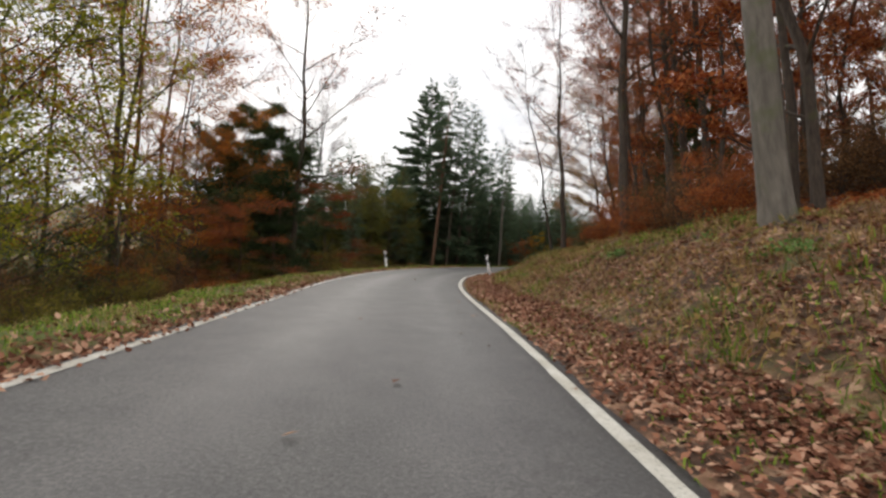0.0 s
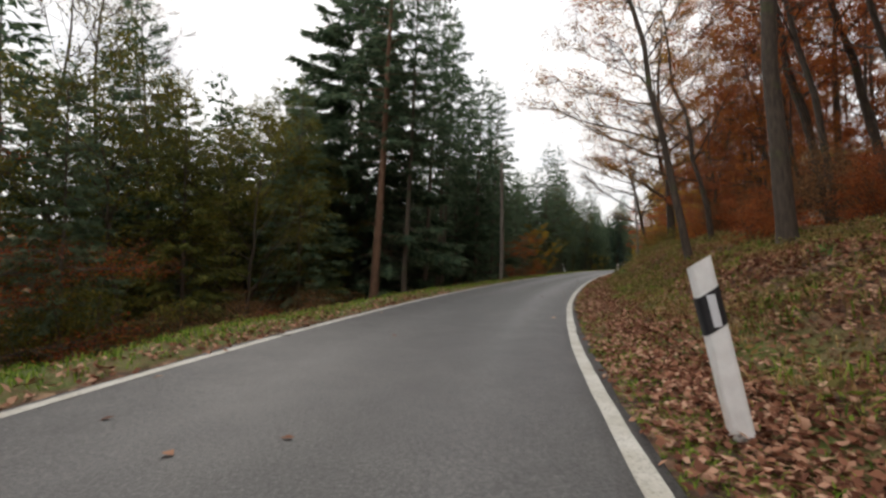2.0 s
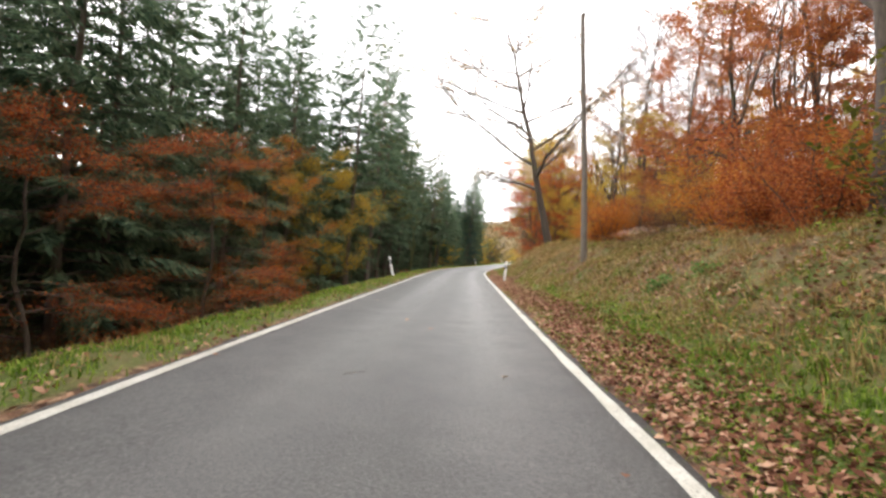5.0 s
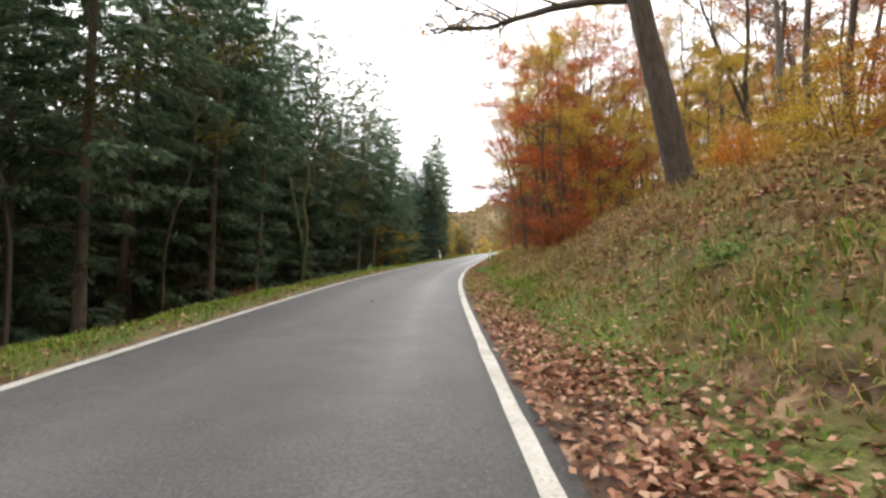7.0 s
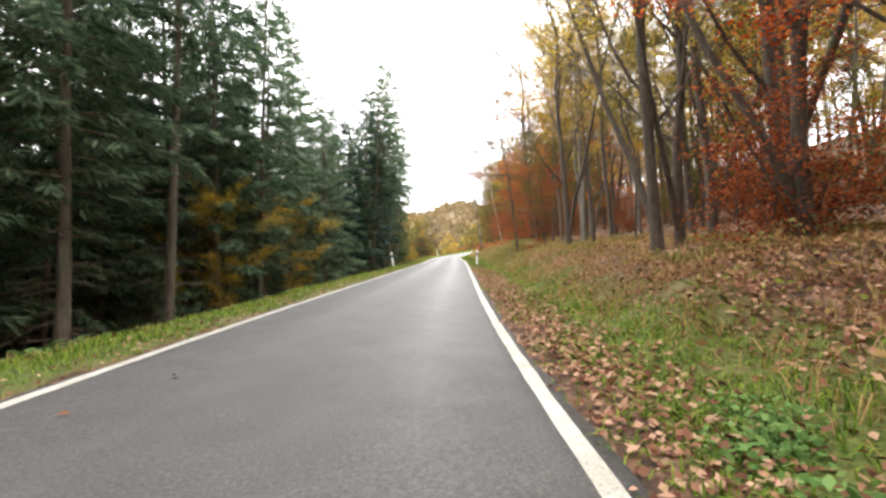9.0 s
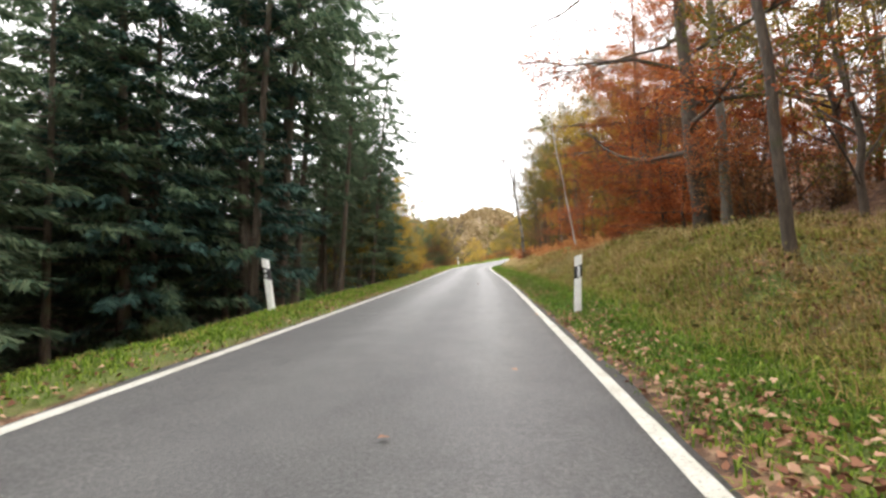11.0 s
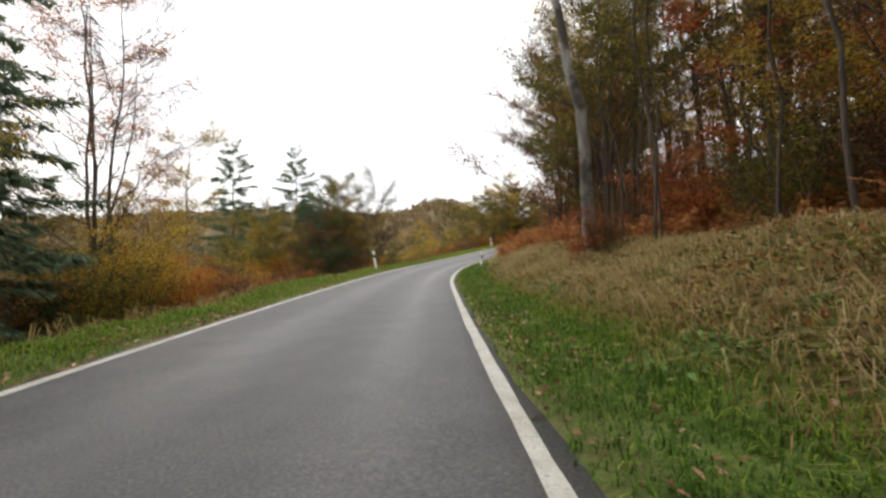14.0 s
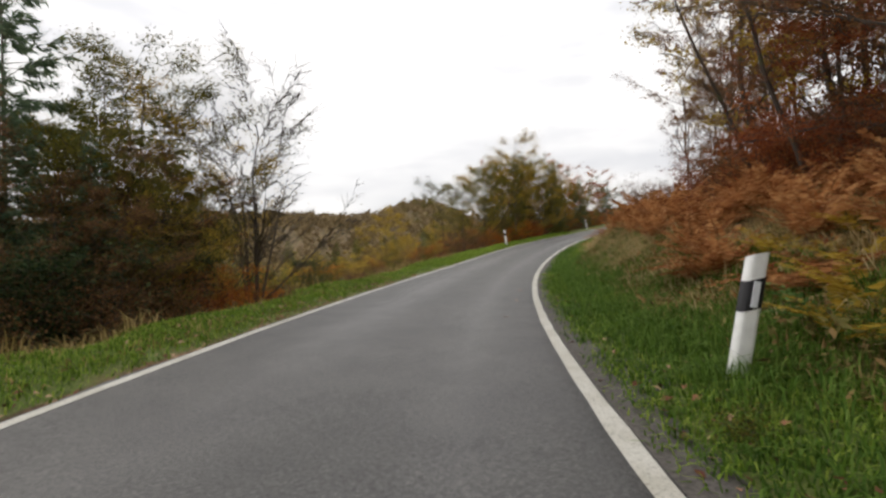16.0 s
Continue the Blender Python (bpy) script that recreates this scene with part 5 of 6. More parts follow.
def fill(keys, s0, s1, d0, d1, count, gap, lo, hi, lean=(0, 0)):
    """Plants of some kinds strewn over a stretch, none nearer to another than the gap."""
    done = tries = 0
    random.seed(f"{s0} {s1} {d0} {d1} {count} {gap}")
    while done < count and tries < count * 14:
        tries += 1
        s, d = random.uniform(s0, s1), random.uniform(d0, d1)
        if free(s, d, gap):
            put(random.choice(keys), s, d, random.uniform(lo, hi), (random.uniform(lean[0] - 3, lean[0] + 3), random.uniform(-3, 3)))
            done += 1


# spruce forest, valley side: open ranks in front, closed ones behind
fill(["spruce_a", "spruce_c", "spruce_c"], 98, 121, -8.2, -5.8, 18, 1.9, 0.7, 0.95, (2, 0))
fill(["spruce_a", "spruce_c"], 88, 99, -9, -6.6, 10, 1.6, 0.42, 0.6)
fill(["spruce_a", "spruce_c", "spruce_b"], 121, 184, -9.0, -6.4, 36, 2.0, 0.7, 0.95, (2, 0))
fill(["spruce_c", "spruce_far", "spruce_c"], 100, 185, -12.5, -8.6, 86, 1.7, 0.65, 0.9)
fill(["spruce_c", "spruce_far"], 88, 100, -12.5, -8.6, 10, 1.8, 0.5, 0.7)
fill(["spruce_far"], 98, 185, -20, -12, 86, 2.2, 0.65, 0.9)
fill(["spruce_far"], 74, 98, -20, -11, 34, 1.9, 0.6, 0.82)
fill(["spruce_far"], 84, 186, -32, -19, 36, 3.6, 0.7, 0.9)
# mixed wood of the first bend, valley side
fill(["olive_tree", "beech_bare", "bush_dark"], 46, 66, -20, -11, 14, 2.6, 0.45, 0.7)
fill(["beech_bare", "larch", "beech_bare"], 66, 84, -18, -11, 12, 2.6, 0.55, 0.75)
fill(["far_brown", "spruce_far", "olive_tree"], 50, 84, -34, -15, 60, 2.6, 0.36, 0.5)
fill(["bush_dark", "bush_brown", "bush_brown"], 46, 72, -13, -7.5, 44, 1.2, 0.6, 1.1)
fill(["bush_brown", "bush_orange", "bush_olive", "bush_brown"], 46, 66, -8, -5.2, 20, 1.2, 0.4, 0.75)
fill(["bush_olive", "bush_brown", "bush_dark", "bush_brown"], 66, 84, -8.5, -5.0, 34, 1.2, 0.45, 0.9)
fill(["larch", "spruce_c", "olive_tree"], 72, 90, -16, -8, 24, 1.9, 0.55, 0.8)
fill(["spruce_a", "spruce_c"], 85, 94, -12, -7.4, 8, 1.8, 0.5, 0.65)
fill(["spruce_far", "olive_tree"], 50, 76, -26, -13, 40, 2.0, 0.4, 0.58)
# beech wood on the bank
fill(["beech_dark", "beech_stem", "beech_dark", "far_rust"], 40, 96, 9, 18, 40, 2.4, 0.75, 1.0, (-5, 0))
fill(["far_rust", "far_brown", "far_rust"], 40, 112, 16, 36, 60, 3.0, 0.85, 1.1, (-3, 0))
fill(["beech_thin", "beech_rust", "far_rust", "beech_bare"], 94, 126, 9.5, 18, 26, 2.3, 0.6, 0.85, (-2, 0))
fill(["beech_bare", "beech_bare", "beech_thin"], 122, 142, 11, 22, 18, 2.6, 0.75, 1.0, (-1, 0))
fill(["far_rust", "far_brown", "far_yellow"], 112, 150, 20, 38, 26, 3.6, 0.55, 0.8)
fill(["multi_stem", "beech_bare", "aspen", "beech_bare", "multi_stem", "thin_stem", "olive_tree"], 146, 174, 7, 16, 44, 1.8, 0.6, 0.85, (-3, 0))
fill(["far_yellow", "far_brown", "far_yellow", "far_rust"], 146, 185, 12, 34, 62, 2.5, 0.6, 0.85)
fill(["beech_rust", "far_brown", "beech_bare", "far_rust", "brown_tree"], 176, 190, 8.8, 15, 14, 2.0, 0.6, 0.85, (-2, 0))
fill(["beech_rust", "thin_stem", "beech_bare", "far_rust", "aspen", "beech_thin"], 189, 206, 8.5, 15, 20, 2.0, 0.6, 0.85, (-2, 0))
fill(["far_brown", "thin_stem", "beech_bare", "far_yellow", "beech_bare"], 196, 236, 8.5, 17, 42, 1.9, 0.6, 0.85, (-4, 0))
fill(["far_brown", "far_rust", "far_brown"], 180, 260, 15, 34, 44, 3.2, 0.5, 0.7)
fill(["far_brown", "brown_tree", "far_brown"], 203, 232, 11, 20, 26, 1.9, 0.5, 0.7)
# undergrowth
fill(["bush_rust", "bush_brown"], 56, 98, 8.0, 15, 44, 1.7, 0.6, 1.1)
fill(["bush_rust", "bush_orange", "bush_rust", "bush_brown"], 92, 117, 8, 15, 30, 1.6, 0.6, 1.1)
fill(["bush_rust", "bush_orange", "bush_yellow"], 116, 137, 9, 16, 26, 1.6, 0.5, 0.9)
fill(["bush_rust", "bush_brown", "bush_brown", "bush_olive"], 145, 176, 8.4, 19, 56, 1.6, 0.5, 1.0)
fill(["bush_rust", "bush_brown", "bush_rust", "bush_olive"], 174, 206, 7.6, 13, 36, 1.5, 0.7, 1.2)
fill(["bush_brown", "bush_brown", "bush_rust"], 196, 240, 8.0, 14, 60, 1.3, 0.7, 1.3, (-4, 0))
fill(["bush_dark", "bush_brown", "spruce_young"], 86, 171, -7.5, -5.0, 34, 1.8, 0.3, 0.55)
fill(["bush_dark", "bush_brown"], 178, 190, -7.5, -5.4, 8, 1.6, 0.3, 0.5)
fill(["spruce_c", "spruce_far"], 187, 207, -13.5, -8.6, 14, 1.7, 0.45, 0.65)
fill(["bush_dark", "bush_brown", "bush_dark", "bush_brown"], 189, 204, -9, -5.0, 22, 1.3, 0.5, 0.85)
fill(["bush_orange", "bush_yellow", "bush_olive", "bush_brown"], 204, 214, -10, -5.4, 20, 1.2, 0.6, 0.95)
fill(["bush_brown", "bush_olive", "bush_orange", "bush_yellow", "bush_brown"], 206, 222, -15, -6.6, 60, 1.15, 0.55, 0.95)
fill(["bush_dark", "bush_brown", "bush_orange", "bush_olive"], 222, 234, -12, -6.6, 34, 1.2, 0.5, 0.85)
fill(["bush_brown", "bush_olive", "bush_brown"], 232, 250, -10, -6.4, 22, 1.3, 0.35, 0.6)
fill(["bush_olive", "bush_yellow", "bush_orange", "bush_brown"], 222, 262, -26, -9, 60, 1.9, 0.5, 0.8)
fill(["olive_tree", "maple_yellow", "larch", "spruce_young"], 228, 285, -34, -16, 26, 3.0, 0.35, 0.5)
fill(["bush_olive", "bush_yellow", "bush_orange", "bush_brown"], 205, 290, -45, -22, 60, 2.8, 0.6, 0.9)
fill(["olive_tree", "beech_orange", "spruce_c", "maple_yellow"], 258, 292, -13, -5.6, 26, 1.9, 0.5, 0.75)
fill(["bush_olive", "bush_orange", "bush_brown", "bush_rust"], 246, 292, -9, -4.6, 30, 1.5, 0.6, 1.0)
fill(["bush_rust", "bush_brown", "bush_olive", "far_brown"], 240, 292, 5.5, 15, 46, 1.9, 0.6, 1.0)
# bracken on the bank of the last bend, ferns and nettles on the verge
random.seed(19)
for _ in range(340):
    s = random.uniform(183, 236)
    lo = float(np.interp(s, [183, 187, 199, 202, 208, 212, 219], [5.6, 4.9, 5.0, 7.2, 6.6, 4.6, 3.75]))
    put(random.choice(["bracken", "bracken_b"]), s, random.uniform(lo, lo + 4.2), random.uniform(0.7, 1.25), (random.uniform(-14, 4), random.uniform(-8, 8)))
for _ in range(26):
    put(random.choice(["bracken", "bracken_b"]), random.uniform(236, 262), random.uniform(3.2, 7), random.uniform(0.7, 1.1))
for s, d in ((220.9, 3.55), (221.3, 3.9), (222.4, 4.6), (222.9, 5.0), (223.4, 4.4)):
    put("bracken_yellow", s, d, 0.9)
for s, d in ((139.8, -3.3), (140.6, -3.5), (146.5, -3.4), (219.5, 4.0), (221.2, 3.6), (173.5, -3.2), (143.6, -3.2), (144.4, -3.4), (143.0, -3.5), (145.2, -3.3)):
    put("fern_green", s, d, random.uniform(0.8, 1.1))
put("sapling_green", 219.85, 2.25, 0.17)
for _ in range(18):
    put("nettle", random.uniform(139.8, 142.8), random.gauss(2.6, 0.13), random.uniform(0.4, 0.7))
for _ in range(12):
    put("nettle", random.uniform(168, 216), random.uniform(3.0, 4.6), random.uniform(0.45, 0.8))
for _ in range(14):
    put("nettle", random.uniform(48, 130), random.uniform(3.0, 5.0), random.uniform(0.4, 0.75))

for key, (root, label) in KIND.items():
    if PLACES[key]:
        spread(root, PLACES[key])
    else:
        for o in (*root.children_recursive, root):
            bpy.data.objects.remove(o)

# ---------------------------------------------------------------- ground cover: litter, grass, far woods
rng = np.random.default_rng(77)
TWIGS = [(117.45, 1.5, 75, 0.42), (117.0, 1.62, 100, 0.25), (116.4, 1.75, 80, 0.3), (101.0, -0.3, 40, 0.22), (72.5, -1.9, 20, 0.3), (53.5, 1.2, 10, 0.2), (208.2, -1.2, 60, 0.2)]


def lay(name, s, d, length, mat, label, category, tilt=0.4, lift=0.012, width=0.68):
    """Fallen leaves on the ground or the road at s, d."""
    s, d = np.asarray(s), np.asarray(d)
    x, y, z = ground_at(s, d)
    road_z = on_road(s, d)[2] + 0.02 + 0.03 * np.clip(1 - (d / EDGE) ** 2, 0, 1)
    z = np.where(np.abs(d) < EDGE + 0.02, road_z, z)
    n = len(s)
    a = rng.uniform(0, 6.283, n)
    D = np.c_[np.cos(a), np.sin(a), rng.normal(0, tilt, n)]
    W = np.c_[-np.sin(a), np.cos(a), rng.normal(0, tilt, n)]
    V, F = kites(np.c_[x, y, z + lift + rng.uniform(0, 0.02, n)], D, W, length * rng.uniform(0.6, 1.3, n), length * width * rng.uniform(0.7, 1.2, n))
    tagged(new(name, mesh_of(name, V, F, M[mat])), label, category, kind="stuff")


def strewn(count, s0, s1, d0, d1, keep):
    s, d = rng.uniform(s0, s1, count), rng.uniform(d0, d1, count)
    ok = rng.uniform(0, 1, count) < keep(s, d)
    return s[ok], d[ok]


def litter_right(s, d):
    r = d - EDGE
    patch = np.clip(vnoise(s * 0.8, d * 0.8, 12) * 1.9 - 0.1, np.interp(s, [58, 72], [0.7, 0.25]), 1)
    foot, bank = np.interp(s, COVER_S, FOOT_L), np.interp(s, COVER_S, BANK_L)
    k = foot * np.interp(r, [-0.07, 0.08, 0.2, 0.8, 1.1], [0.04, 0.5, 1, 1, 0.15]) + bank * np.interp(r, [0.9, 1.5, 6], [0, 1, 0.85])
    green = np.interp(s, COVER_S, FOOT_G) * np.interp(r, [0.6, 0.9, 1.4, 1.8], [0, 1, 1, 0])
    return np.clip(k * (1 - 0.75 * green), 0, 1) * patch


s, d = strewn(330000, 44, 232, 1.86, 4.6, litter_right)
lay("leaf_litter", s, d, 0.064, "litter_red", "brown and russet fallen leaves at the foot of the bank", "leaf litter")
drift = lambda a, b: np.interp(a, COVER_S, FOOT_L) * np.interp(b, [1.9, 2.05, 2.25, 2.6, 2.95], [0.1, 0.35, 1, 1, 0.1]) * np.clip(vnoise(a * 1.3, b * 2.5, 95) * 1.6 + 0.1, 0.3, 1)
s, d = strewn(90000, 44, 112, 1.9, 2.95, lambda a, b: drift(a, b - 0.3))
lay("leaf_litter", s, d, 0.064, "litter_red", "drift of russet beech leaves beside the road", "leaf litter", 0.5)
s, d = strewn(40000, 108, 166, 1.9, 2.95, drift)
lay("leaf_litter", s, d, 0.072, "litter", "drift of pale brown fallen leaves beside the road", "leaf litter", 0.5)
s, d = strewn(60000, 60, 94, 3.0, 6.6, lambda a, b: np.clip(vnoise(a * 0.7, b * 0.9, 97) * 2.2 - 0.35, 0, 1) * np.interp(a, [60, 70, 88, 94], [0.4, 1, 1, 0]))
lay("leaf_litter", s, d, 0.075, "litter_red", "deep drift of russet leaves on the slope of the bank", "leaf litter", 0.5)
s, d = strewn(120000, 44, 232, 4.6, 8.0, litter_right)
lay("leaf_litter", s, d, 0.09, "litter_red", "brown and russet fallen leaves along the bank", "leaf litter")
s, d = strewn(34000, 44, 110, 8.0, 16, lambda a, b: 0.9 + 0 * a)
lay("leaf_litter", s, d, 0.16, "rust", "russet fallen leaves on the woodland floor", "leaf litter")
s, d = strewn(80000, 44, 232, -3.4, -1.88, lambda a, b: np.interp(-b - EDGE, [0, 0.35, 0.6, 1.4], [1, 1, 0.25, 0.15]) * np.interp(a, [44, 75, 95, 200, 232], [1, 0.8, 0.4, 0.6, 0.6]) * np.clip(vnoise(a, b * 2, 4) * 1.6 - 0.2, 0.1, 1))
lay("leaf_litter", s, d, 0.065, "litter", "brown fallen leaves along the valley verge", "leaf litter")
s, d = strewn(700, 44, 232, -1.95, 1.98, lambda a, b: (0.25 + 0.75 * (np.abs(b) > 1.3)) * np.interp(a, [44, 90, 150, 232], [1, 0.8, 0.4, 0.25]))
lay("leaf_litter", s, d, 0.085, "litter", "single fallen leaves on the asphalt", "leaf litter", 0.15, 0.004)


s, d = strewn(16000, 44, 82, -2.75, -1.62, lambda a, b: np.interp(-b, [1.62, 1.72, 1.85, 2.15, 2.4], [0.0, 0.35, 1, 1, 0.08]) * np.interp(a, [44, 56, 62, 82], [1, 1, 0.6, 0.45]) * np.where(-b < 1.85, np.interp(a, [55, 61], [1, 0.06]), 1.0) * np.clip(vnoise(a * 1.2, b * 2, 111) * 1.7, 0.25, 1))
lay("leaf_litter", s, d, 0.075, "litter_red", "drift of brown leaves over the edge line of the valley side", "leaf litter", 0.6)


def fallen_twig(s, d, turn, size, seed):
    g = np.random.default_rng(seed)
    t = Tubes()
    stem = limb_path(g, (0, 0, 0.012), 0, 0.05, size, 6, -0.02, 0.12)
    stem[:, 2] = 0.008 + 0.012 * g.uniform(0, 1, 6)
    t.add(stem, size * 0.016 * np.linspace(1, 0.35, 6), 5)
    for k in (2, 3, 4):
        side = limb_path(g, stem[k], (-1) ** k * 0.7, 0.15, size * 0.35, 4, -0.08, 0.1)
        t.add(side, size * 0.009 * np.linspace(1, 0.3, 4), 4)
    ob = new("twig", t.mesh("twig", M["oak_bark"]))
    x, y, z = (float(v) for v in on_road(s, d))
    ob.matrix_basis = pose(x, y, z + 0.018 + 0.03 * max(0, 1 - (d / EDGE) ** 2), 0, 0, heading_at(s) + turn)
    tagged(ob, "small dark broken twig lying on the asphalt", "twig", "twigs on the road")


for s, d, turn, size in TWIGS:
    fallen_twig(s, d, turn, size, int(s * 10))


def blades(name, s, d, height, mat, label, fan=0.45, width=0.0042, droop=0.0):
    """Grass: bent blades of two faces each."""
    x, y, z = ground_at(s, d)
    n = len(x)
    a = rng.uniform(0, 6.283, n)
    h = height * rng.uniform(0.5, 1.3, n)
    x1, y1, _ = ground_at(s, d - 0.1)
    out = np.c_[np.cos(a) + droop * (x1 - x) * 10, np.sin(a) + droop * (y1 - y) * 10, 0 * a]
    side = np.c_[-np.sin(a), np.cos(a), 0 * a] * (width * (0.7 + h / height * 0.5))[:, None]
    base = np.c_[x, y, z - 0.02]
    lean = rng.uniform(0.1, 1.0, n)[:, None] * fan
    mid = base + out * (h[:, None] * lean * 0.4) + np.c_[0 * h, 0 * h, h * 0.6]
    tip = base + out * (h[:, None] * lean * 1.5) + np.c_[0 * h, 0 * h, h * np.clip(1.0 - 0.55 * lean[:, 0], 0.12, 1)]
    V = np.stack([base - side, base + side, mid + side * 0.8, mid - side * 0.8, tip], 1).reshape(-1, 3)
    i = np.arange(n)[:, None] * 5
    me = mesh_of(name, V, [np.hstack([i, i + 1, i + 2, i + 3]), np.hstack([i + 3, i + 2, i + 4])], M[mat])
    tagged(new(name, me), label, "grass", kind="stuff")


def tufts(count, per, s0, s1, d0, d1, keep, r=0.09):
    s, d = strewn(count, s0, s1, d0, d1, keep)
    s, d = np.repeat(s, per), np.repeat(d, per)
    return s + rng.normal(0, r, len(s)), d + rng.normal(0, r, len(d))


wild = lambda a, b: np.clip(vnoise(a * 0.9, b * 0.9, 15) * 1.8 - 0.35, 0.05, 1)
s, d = tufts(46000, 8, 44, 232, 1.86, 3.9, lambda a, b: np.interp(a, COVER_S, FOOT_G) * np.interp(b - np.interp(a, [120, 132, 145, 160, 180], [0.3, 0.1, 0.2, 0.2, 0]), [1.86, 2.05, 3.1, 3.9], [0.3, 1, 1, 0.1]) * np.clip(wild(a, b) + 0.15, 0, 1))
blades("grass", s, d, 0.085, "grass", "short bright green grass at the foot of the bank", 1.1, 0.005)
s, d = tufts(12000, 9, 84, 234, 2.7, 3.3, lambda a, b: np.interp(a, [84, 92, 116, 119, 124, 128, 139, 142, 160, 175], [0, 0.7, 0.7, 0, 0, 0.9, 0.9, 0.4, 0.6, 1]) * np.clip(vnoise(a * 1.1, b * 2, 97) * 1.7, 0.2, 1))
blades("grass", s, d, 0.095, "grass", "fresh green strip of grass under the bank", 1.1, 0.005)
s, d = tufts(60000, 7, 44, 234, 3.1, 7.8, lambda a, b: np.interp(a, COVER_S, BANK_G) * np.clip(wild(a, b) + 0.2, 0, 1))
blades("grass", s, d, 0.19, "straw", "long dry yellowish grass lying over on the bank", 1.4, 0.0046, 0.4)
s, d = tufts(24000, 6, 44, 234, 2.9, 7.8, lambda a, b: 0.25 + 0.6 * (1 - wild(a, b)))
blades("dead_weeds", s, d, 0.2, "tawny", "dead tawny weeds and stalks on the bank", 1.6, 0.004)
s, d = tufts(13000, 7, 44, 234, 2.9, 7.8, lambda a, b: 0.9 * (vnoise(a * 0.55, b * 0.55, 61) > 0.62))
blades("grass", s, d, 0.19, "grass", "scattered clumps of green grass on the bank", 1.3, 0.006, 0.3)
s, d = tufts(34000, 8, 44, 232, -3.7, -1.96, lambda a, b: np.interp(-b, [1.95, 2.3, 3.2, 3.7], [0.12, 1, 1, 0.5]) * np.interp(a, [44, 80, 120, 180], [0.5, 0.65, 0.85, 1]) * np.clip(wild(a, b) + 0.4, 0, 1))
blades("grass", s, d, 0.10, "grass", "short green grass along the valley verge", 1.1, 0.005)
s, d = tufts(13000, 8, 52, 114, 1.9, 2.4, lambda a, b: np.interp(b, [1.9, 2.0, 2.25, 2.4], [0.3, 1, 0.8, 0.1]) * np.clip(vnoise(a * 0.8, b * 2, 33) * 1.6, 0.2, 1))
blades("grass", s, d, 0.045, "grass", "thin mossy grass beside the edge line", 1.2, 0.0045)
s, d = tufts(13000, 9, 165, 240, -3.5, -2.0, lambda a, b: np.interp(a, [165, 180], [0.3, 1]) * np.interp(-b, [2.0, 2.3, 3.0, 3.5], [0.3, 1, 1, 0.3]))
blades("grass", s, d, 0.08, "grass", "fresh green grass along the open verge", 1.0, 0.005)
s, d = tufts(22000, 7, 44, 232, -4.6, -2.2, lambda a, b: np.interp(a, [44, 110, 180], [0.45, 0.3, 0.3]) * wild(a, b))
blades("grass", s, d, 0.13, "straw", "long dry grass along the valley verge", 1.2, 0.005)
s, d = tufts(9000, 7, 200, 262, -9, -3.4, lambda a, b: 0.7 * wild(a, b))
blades("grass", s, d, 0.35, "straw", "tall dry grass among the bushes", 0.9, 0.008)


s, d = tufts(20000, 8, 170, 240, 3.25, 8.0, lambda a, b: np.interp(a, [170, 188, 200, 208], [0.12, 0.3, 0.6, 1]) * np.interp(b, [3.25, 3.7], [0.25, 1]) * np.clip(vnoise(a * 0.8 + 5, b * 0.8, 105) * 1.8 - 0.2, 0.1, 1))
blades("grass", s, d, 0.3, "tawny_grass", "tall tawny dead grass hanging over the open bank", 1.5, 0.0042, 0.5)


s, d = tufts(12000, 8, 165, 262, 1.98, 2.9, lambda a, b: np.interp(b, [1.98, 2.2], [0.35, 1]) * np.clip(vnoise(a * 1.3, b * 2, 113) * 1.7, 0.25, 1))
blades("grass", s, d, 0.10, "deep_grass", "deep green grass beside the edge line", 1.0, 0.005)
s, d = tufts(9000, 9, 214, 236, 2.5, 4.4, lambda a, b: np.clip(vnoise(a * 1.2 + 3, b * 1.4, 115) * 1.9 - 0.3, 0.1, 1))
blades("grass", s, d, 0.2, "deep_grass", "tall deep green grass round the marker post", 1.1, 0.005)
s, d = tufts(7000, 8, 232, 264, 2.6, 4.6, lambda a, b: 0.8 + 0 * a)
blades("grass", s, d, 0.12, "grass", "green grass at the far side of the bend", 1.0, 0.007)
s, d = tufts(8000, 8, 236, 264, -4.6, -2.0, lambda a, b: 0.8 + 0 * a)
blades("grass", s, d, 0.12, "grass", "green grass along the far verge", 1.0, 0.007)


def mounds(name, s, d, rise, length, mat, label):
    """Low leafy weeds: small leaves heaped in uneven mounds over the ground."""
    x, y, z = ground_at(s, d)
    n = len(s)
    top = rise * np.clip(vnoise(s * 1.5, d * 1.5, 71) * 1.7 - 0.35, 0.08, 1)
    P = np.c_[x, y, z + 0.01 + top * np.sqrt(rng.uniform(0, 1, n))]
    D = rng.normal(0, 1, (n, 3)) * [1, 1, 0.6] + [0, 0, 0.1]
    L = length * rng.uniform(0.5, 1.4, n)
    V, F = kites(P, D, rng.normal(0, 1, (n, 3)) * [1, 1, 0.5], L, L * rng.uniform(0.25, 0.6, n))
    tagged(new(name, mesh_of(name, V, F, M[mat])), label, "weeds", kind="stuff")


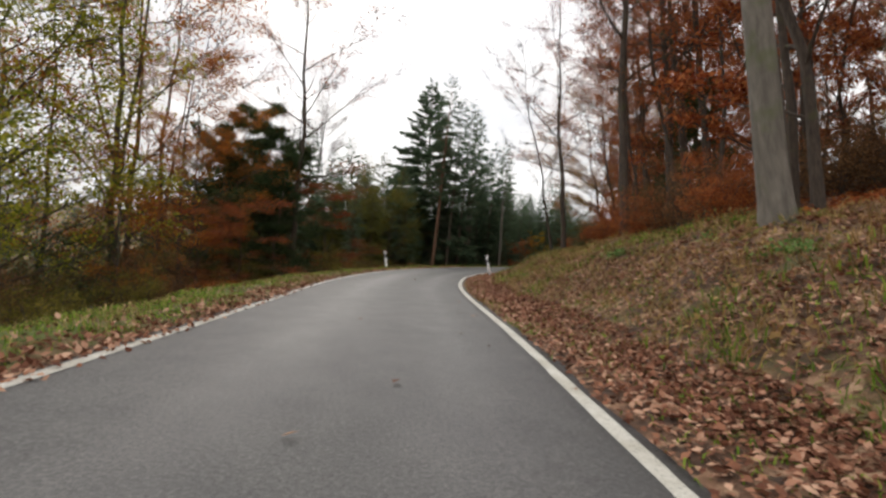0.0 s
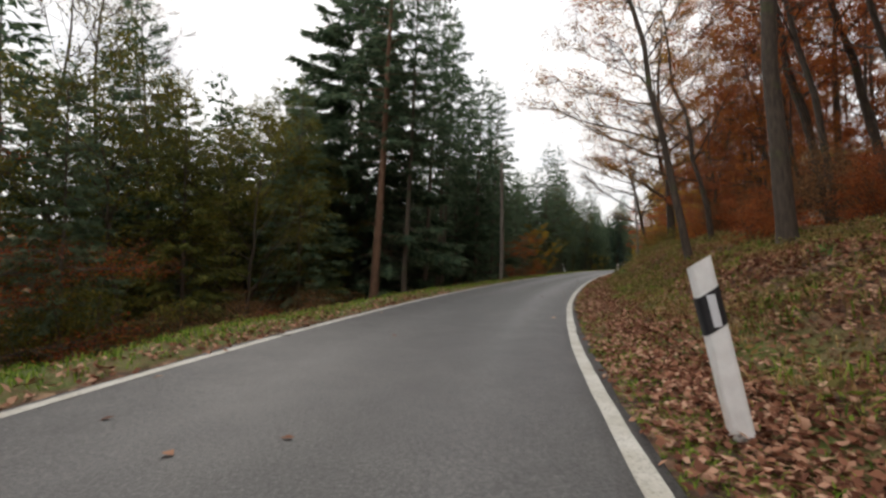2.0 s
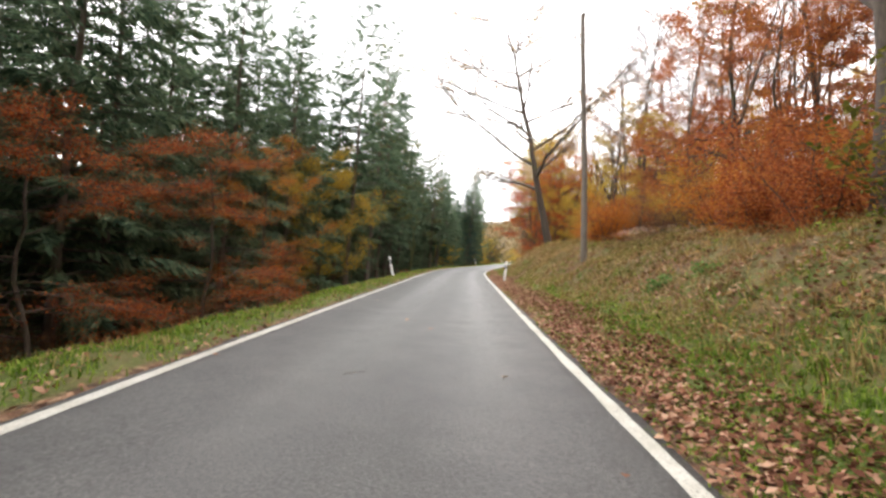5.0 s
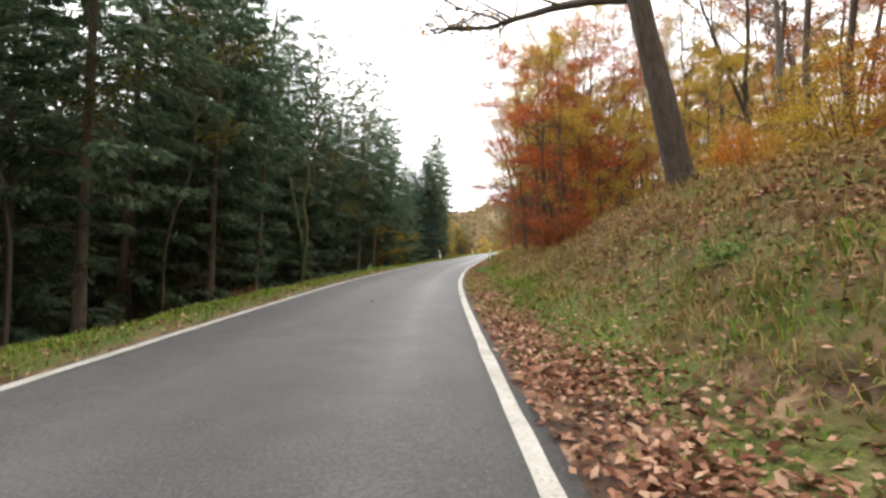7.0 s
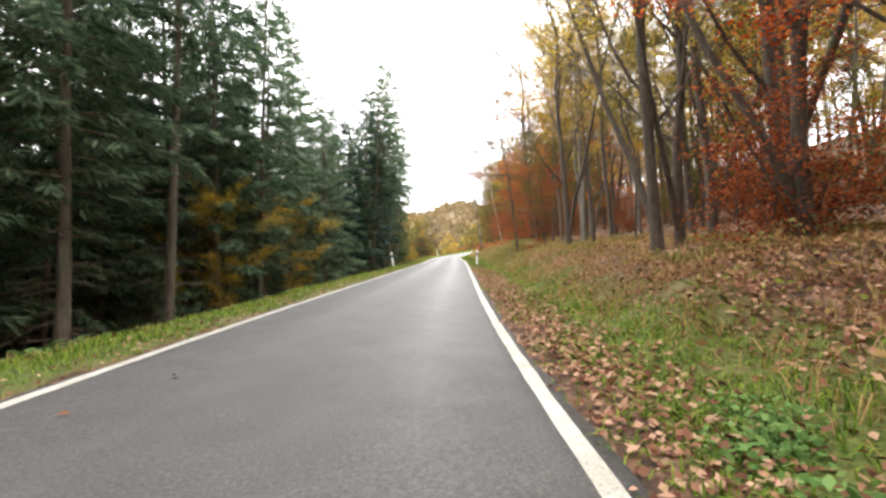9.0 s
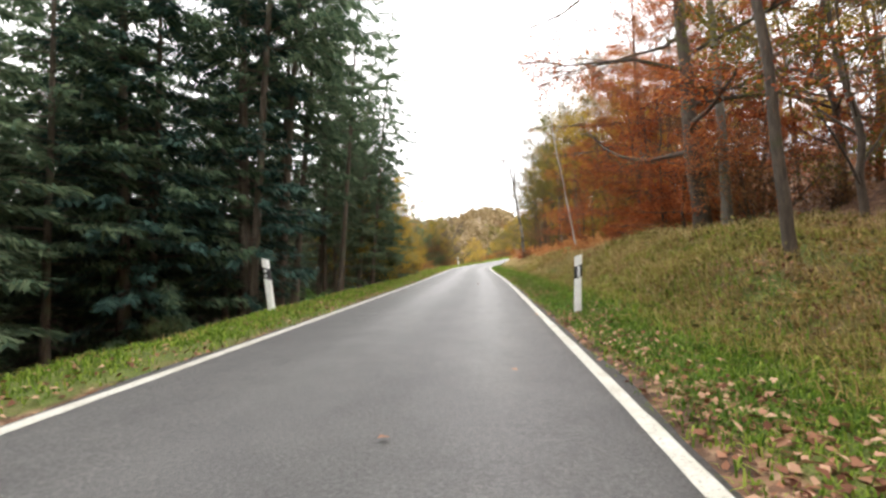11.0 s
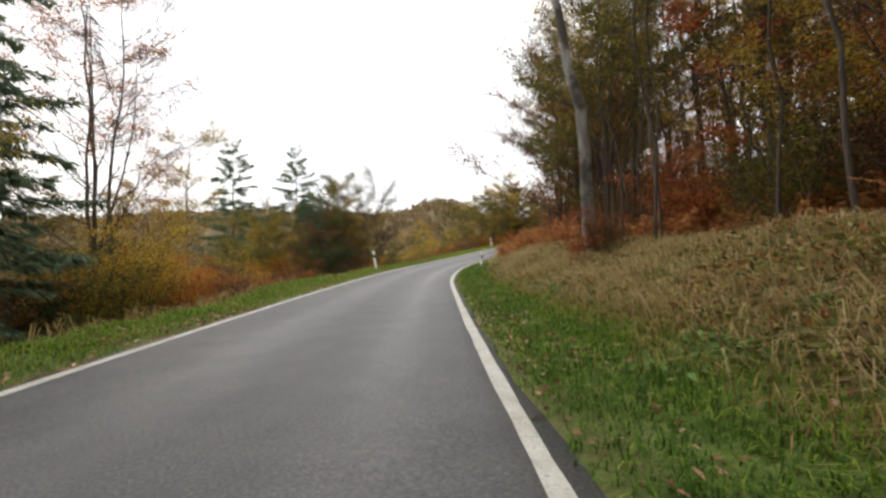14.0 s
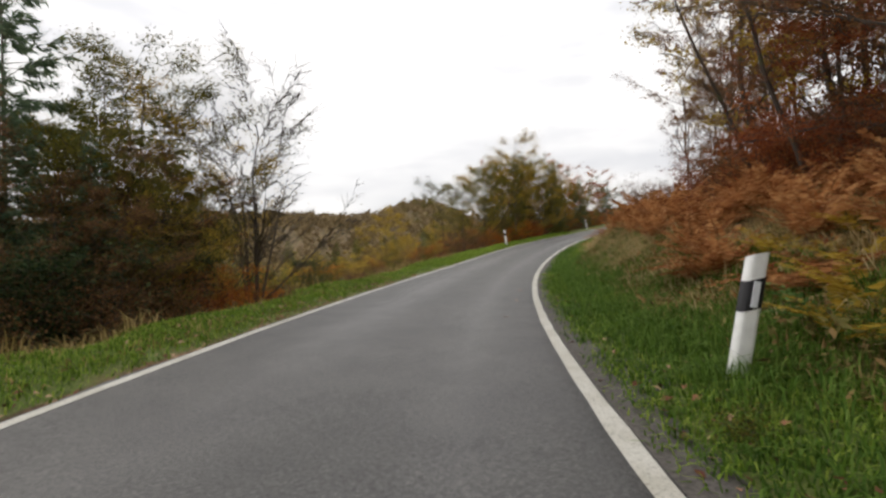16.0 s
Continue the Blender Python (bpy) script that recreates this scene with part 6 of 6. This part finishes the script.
WEED_S, WEED_K = [44, 62, 70, 85, 118, 122, 128, 138, 142, 158, 166, 234], [0.3, 0.4, 0.8, 1.0, 1.0, 0.5, 0.6, 1.0, 0.25, 0.3, 0.7, 0.9]
rough = lambda a, b: np.interp(a, WEED_S, WEED_K) * np.clip((vnoise(a * 0.7, b * 0.7, 81) - 0.32) * 3, 0, 1) * np.interp(b, [2.7, 3.3], [0, 1])
s, d = strewn(190000, 44, 234, 2.7, 7.6, rough)
mounds("low_weeds", s, d, 0.32, 0.075, "weed", "olive and brown low weeds matted on the bank")
s, d = strewn(90000, 44, 234, 2.7, 7.2, lambda a, b: np.interp(a, WEED_S, WEED_K) * np.clip((vnoise(a * 0.8 + 40, b * 0.8, 83) - 0.56) * 5, 0, 1))
mounds("low_weeds", s, d, 0.15, 0.065, "grass", "patches of fresh green weeds on the bank")
s, d = strewn(90000, 44, 234, 2.9, 7.6, lambda a, b: np.clip((vnoise(a * 0.6 + 9, b * 0.7, 87) - 0.5) * 4, 0, 1))
mounds("low_weeds", s, d, 0.26, 0.075, "tawny", "tawny withered weeds on the bank")
s, d = strewn(18000, 180, 240, 3.3, 7.4, lambda a, b: np.clip((vnoise(a * 0.8 + 3, b * 0.8, 99) - 0.35) * 3, 0, 1))
mounds("low_weeds", s, d, 0.22, 0.085, "fern", "rusty withered weeds and dead fern on the bank")
s, d = tufts(15000, 8, 160, 212, 3.0, 7.4, lambda a, b: np.interp(a, [160, 172, 205, 212], [0.2, 1, 0.9, 0.4]) * np.clip(vnoise(a * 0.9 + 13, b * 0.9, 107) * 1.9 - 0.3, 0.1, 1))
blades("grass", s, d, 0.17, "bank_grass", "yellowish green grass lying over on the bank", 1.4, 0.0046, 0.4)
s, d = strewn(34000, 176, 236, 3.3, 7.4, lambda a, b: np.clip((vnoise(a * 0.7 + 21, b * 0.8, 101) - 0.4) * 3, 0, 1))
mounds("low_weeds", s, d, 0.2, 0.075, "weed", "olive green tangled weeds on the open bank")
s, d = strewn(60000, 44, 240, -4.8, -2.5, lambda a, b: np.clip((vnoise(a * 0.9, b * 1.2, 89) - 0.42) * 3, 0, 1))
mounds("low_weeds", s, d, 0.07, 0.045, "weed", "olive low weeds along the valley verge")
s, d = strewn(26000, 44, 240, -4.8, -2.6, lambda a, b: np.clip((vnoise(a * 0.9 + 7, b * 1.2, 91) - 0.52) * 3, 0, 1))
mounds("low_weeds", s, d, 0.07, 0.045, "grass", "green low weeds along the valley verge")


def far_woods(name, count, a0, a1, r0, r1, size, mat, label, low=0.0, seed=5):
    """Woods on the far hills: crowns by the hundred, each an uneven clump of faces."""
    g = np.random.default_rng(seed)
    deps = bpy.context.evaluated_depsgraph_get()
    land = bpy.data.objects["ground"].evaluated_get(deps)
    P, D, W, L = [], [], [], []
    for _ in range(count):
        a, r = g.uniform(a0, a1), g.uniform(r0, r1)
        x, y = MID[0] + r * math.sin(a), MID[1] + r * math.cos(a)
        hit, loc, _, _ = land.ray_cast((x, y, 400), (0, 0, -1))
        if not hit:
            continue
        sz = size * g.uniform(0.6, 1.3)
        n = 48
        c = np.array([x, y, loc.z + sz * 0.55])
        q = g.normal(0, 1, (n, 3))
        q /= np.linalg.norm(q, axis=1)[:, None]
        P.append(c + q * sz * [0.42, 0.42, 0.5] * g.uniform(0.6, 1, (n, 1))), D.append(g.normal(0, 1, (n, 3)) + q * 0.4)
        W.append(g.normal(0, 1, (n, 3))), L.append(np.full(n, sz * 0.23))
    V, F = kites(np.concatenate(P), np.concatenate(D), np.concatenate(W), np.concatenate(L), np.concatenate(L) * 0.9)
    tagged(new(name, mesh_of(name, V, F, M[mat])), label, "far woods", kind="stuff")


far_woods("far_woods", 1000, -0.6, 0.62, 230, 450, 7, "far", "yellow-brown autumn woods on the far valley side", seed=5)
far_woods("far_woods", 1700, -0.7, 0.9, 420, 800, 13, "far", "pale brown woods on the far hillside", seed=6)
far_woods("far_woods", 800, -0.7, 0.95, 780, 900, 17, "far_dark", "dark bare woods along the crest of the far hill", seed=7)
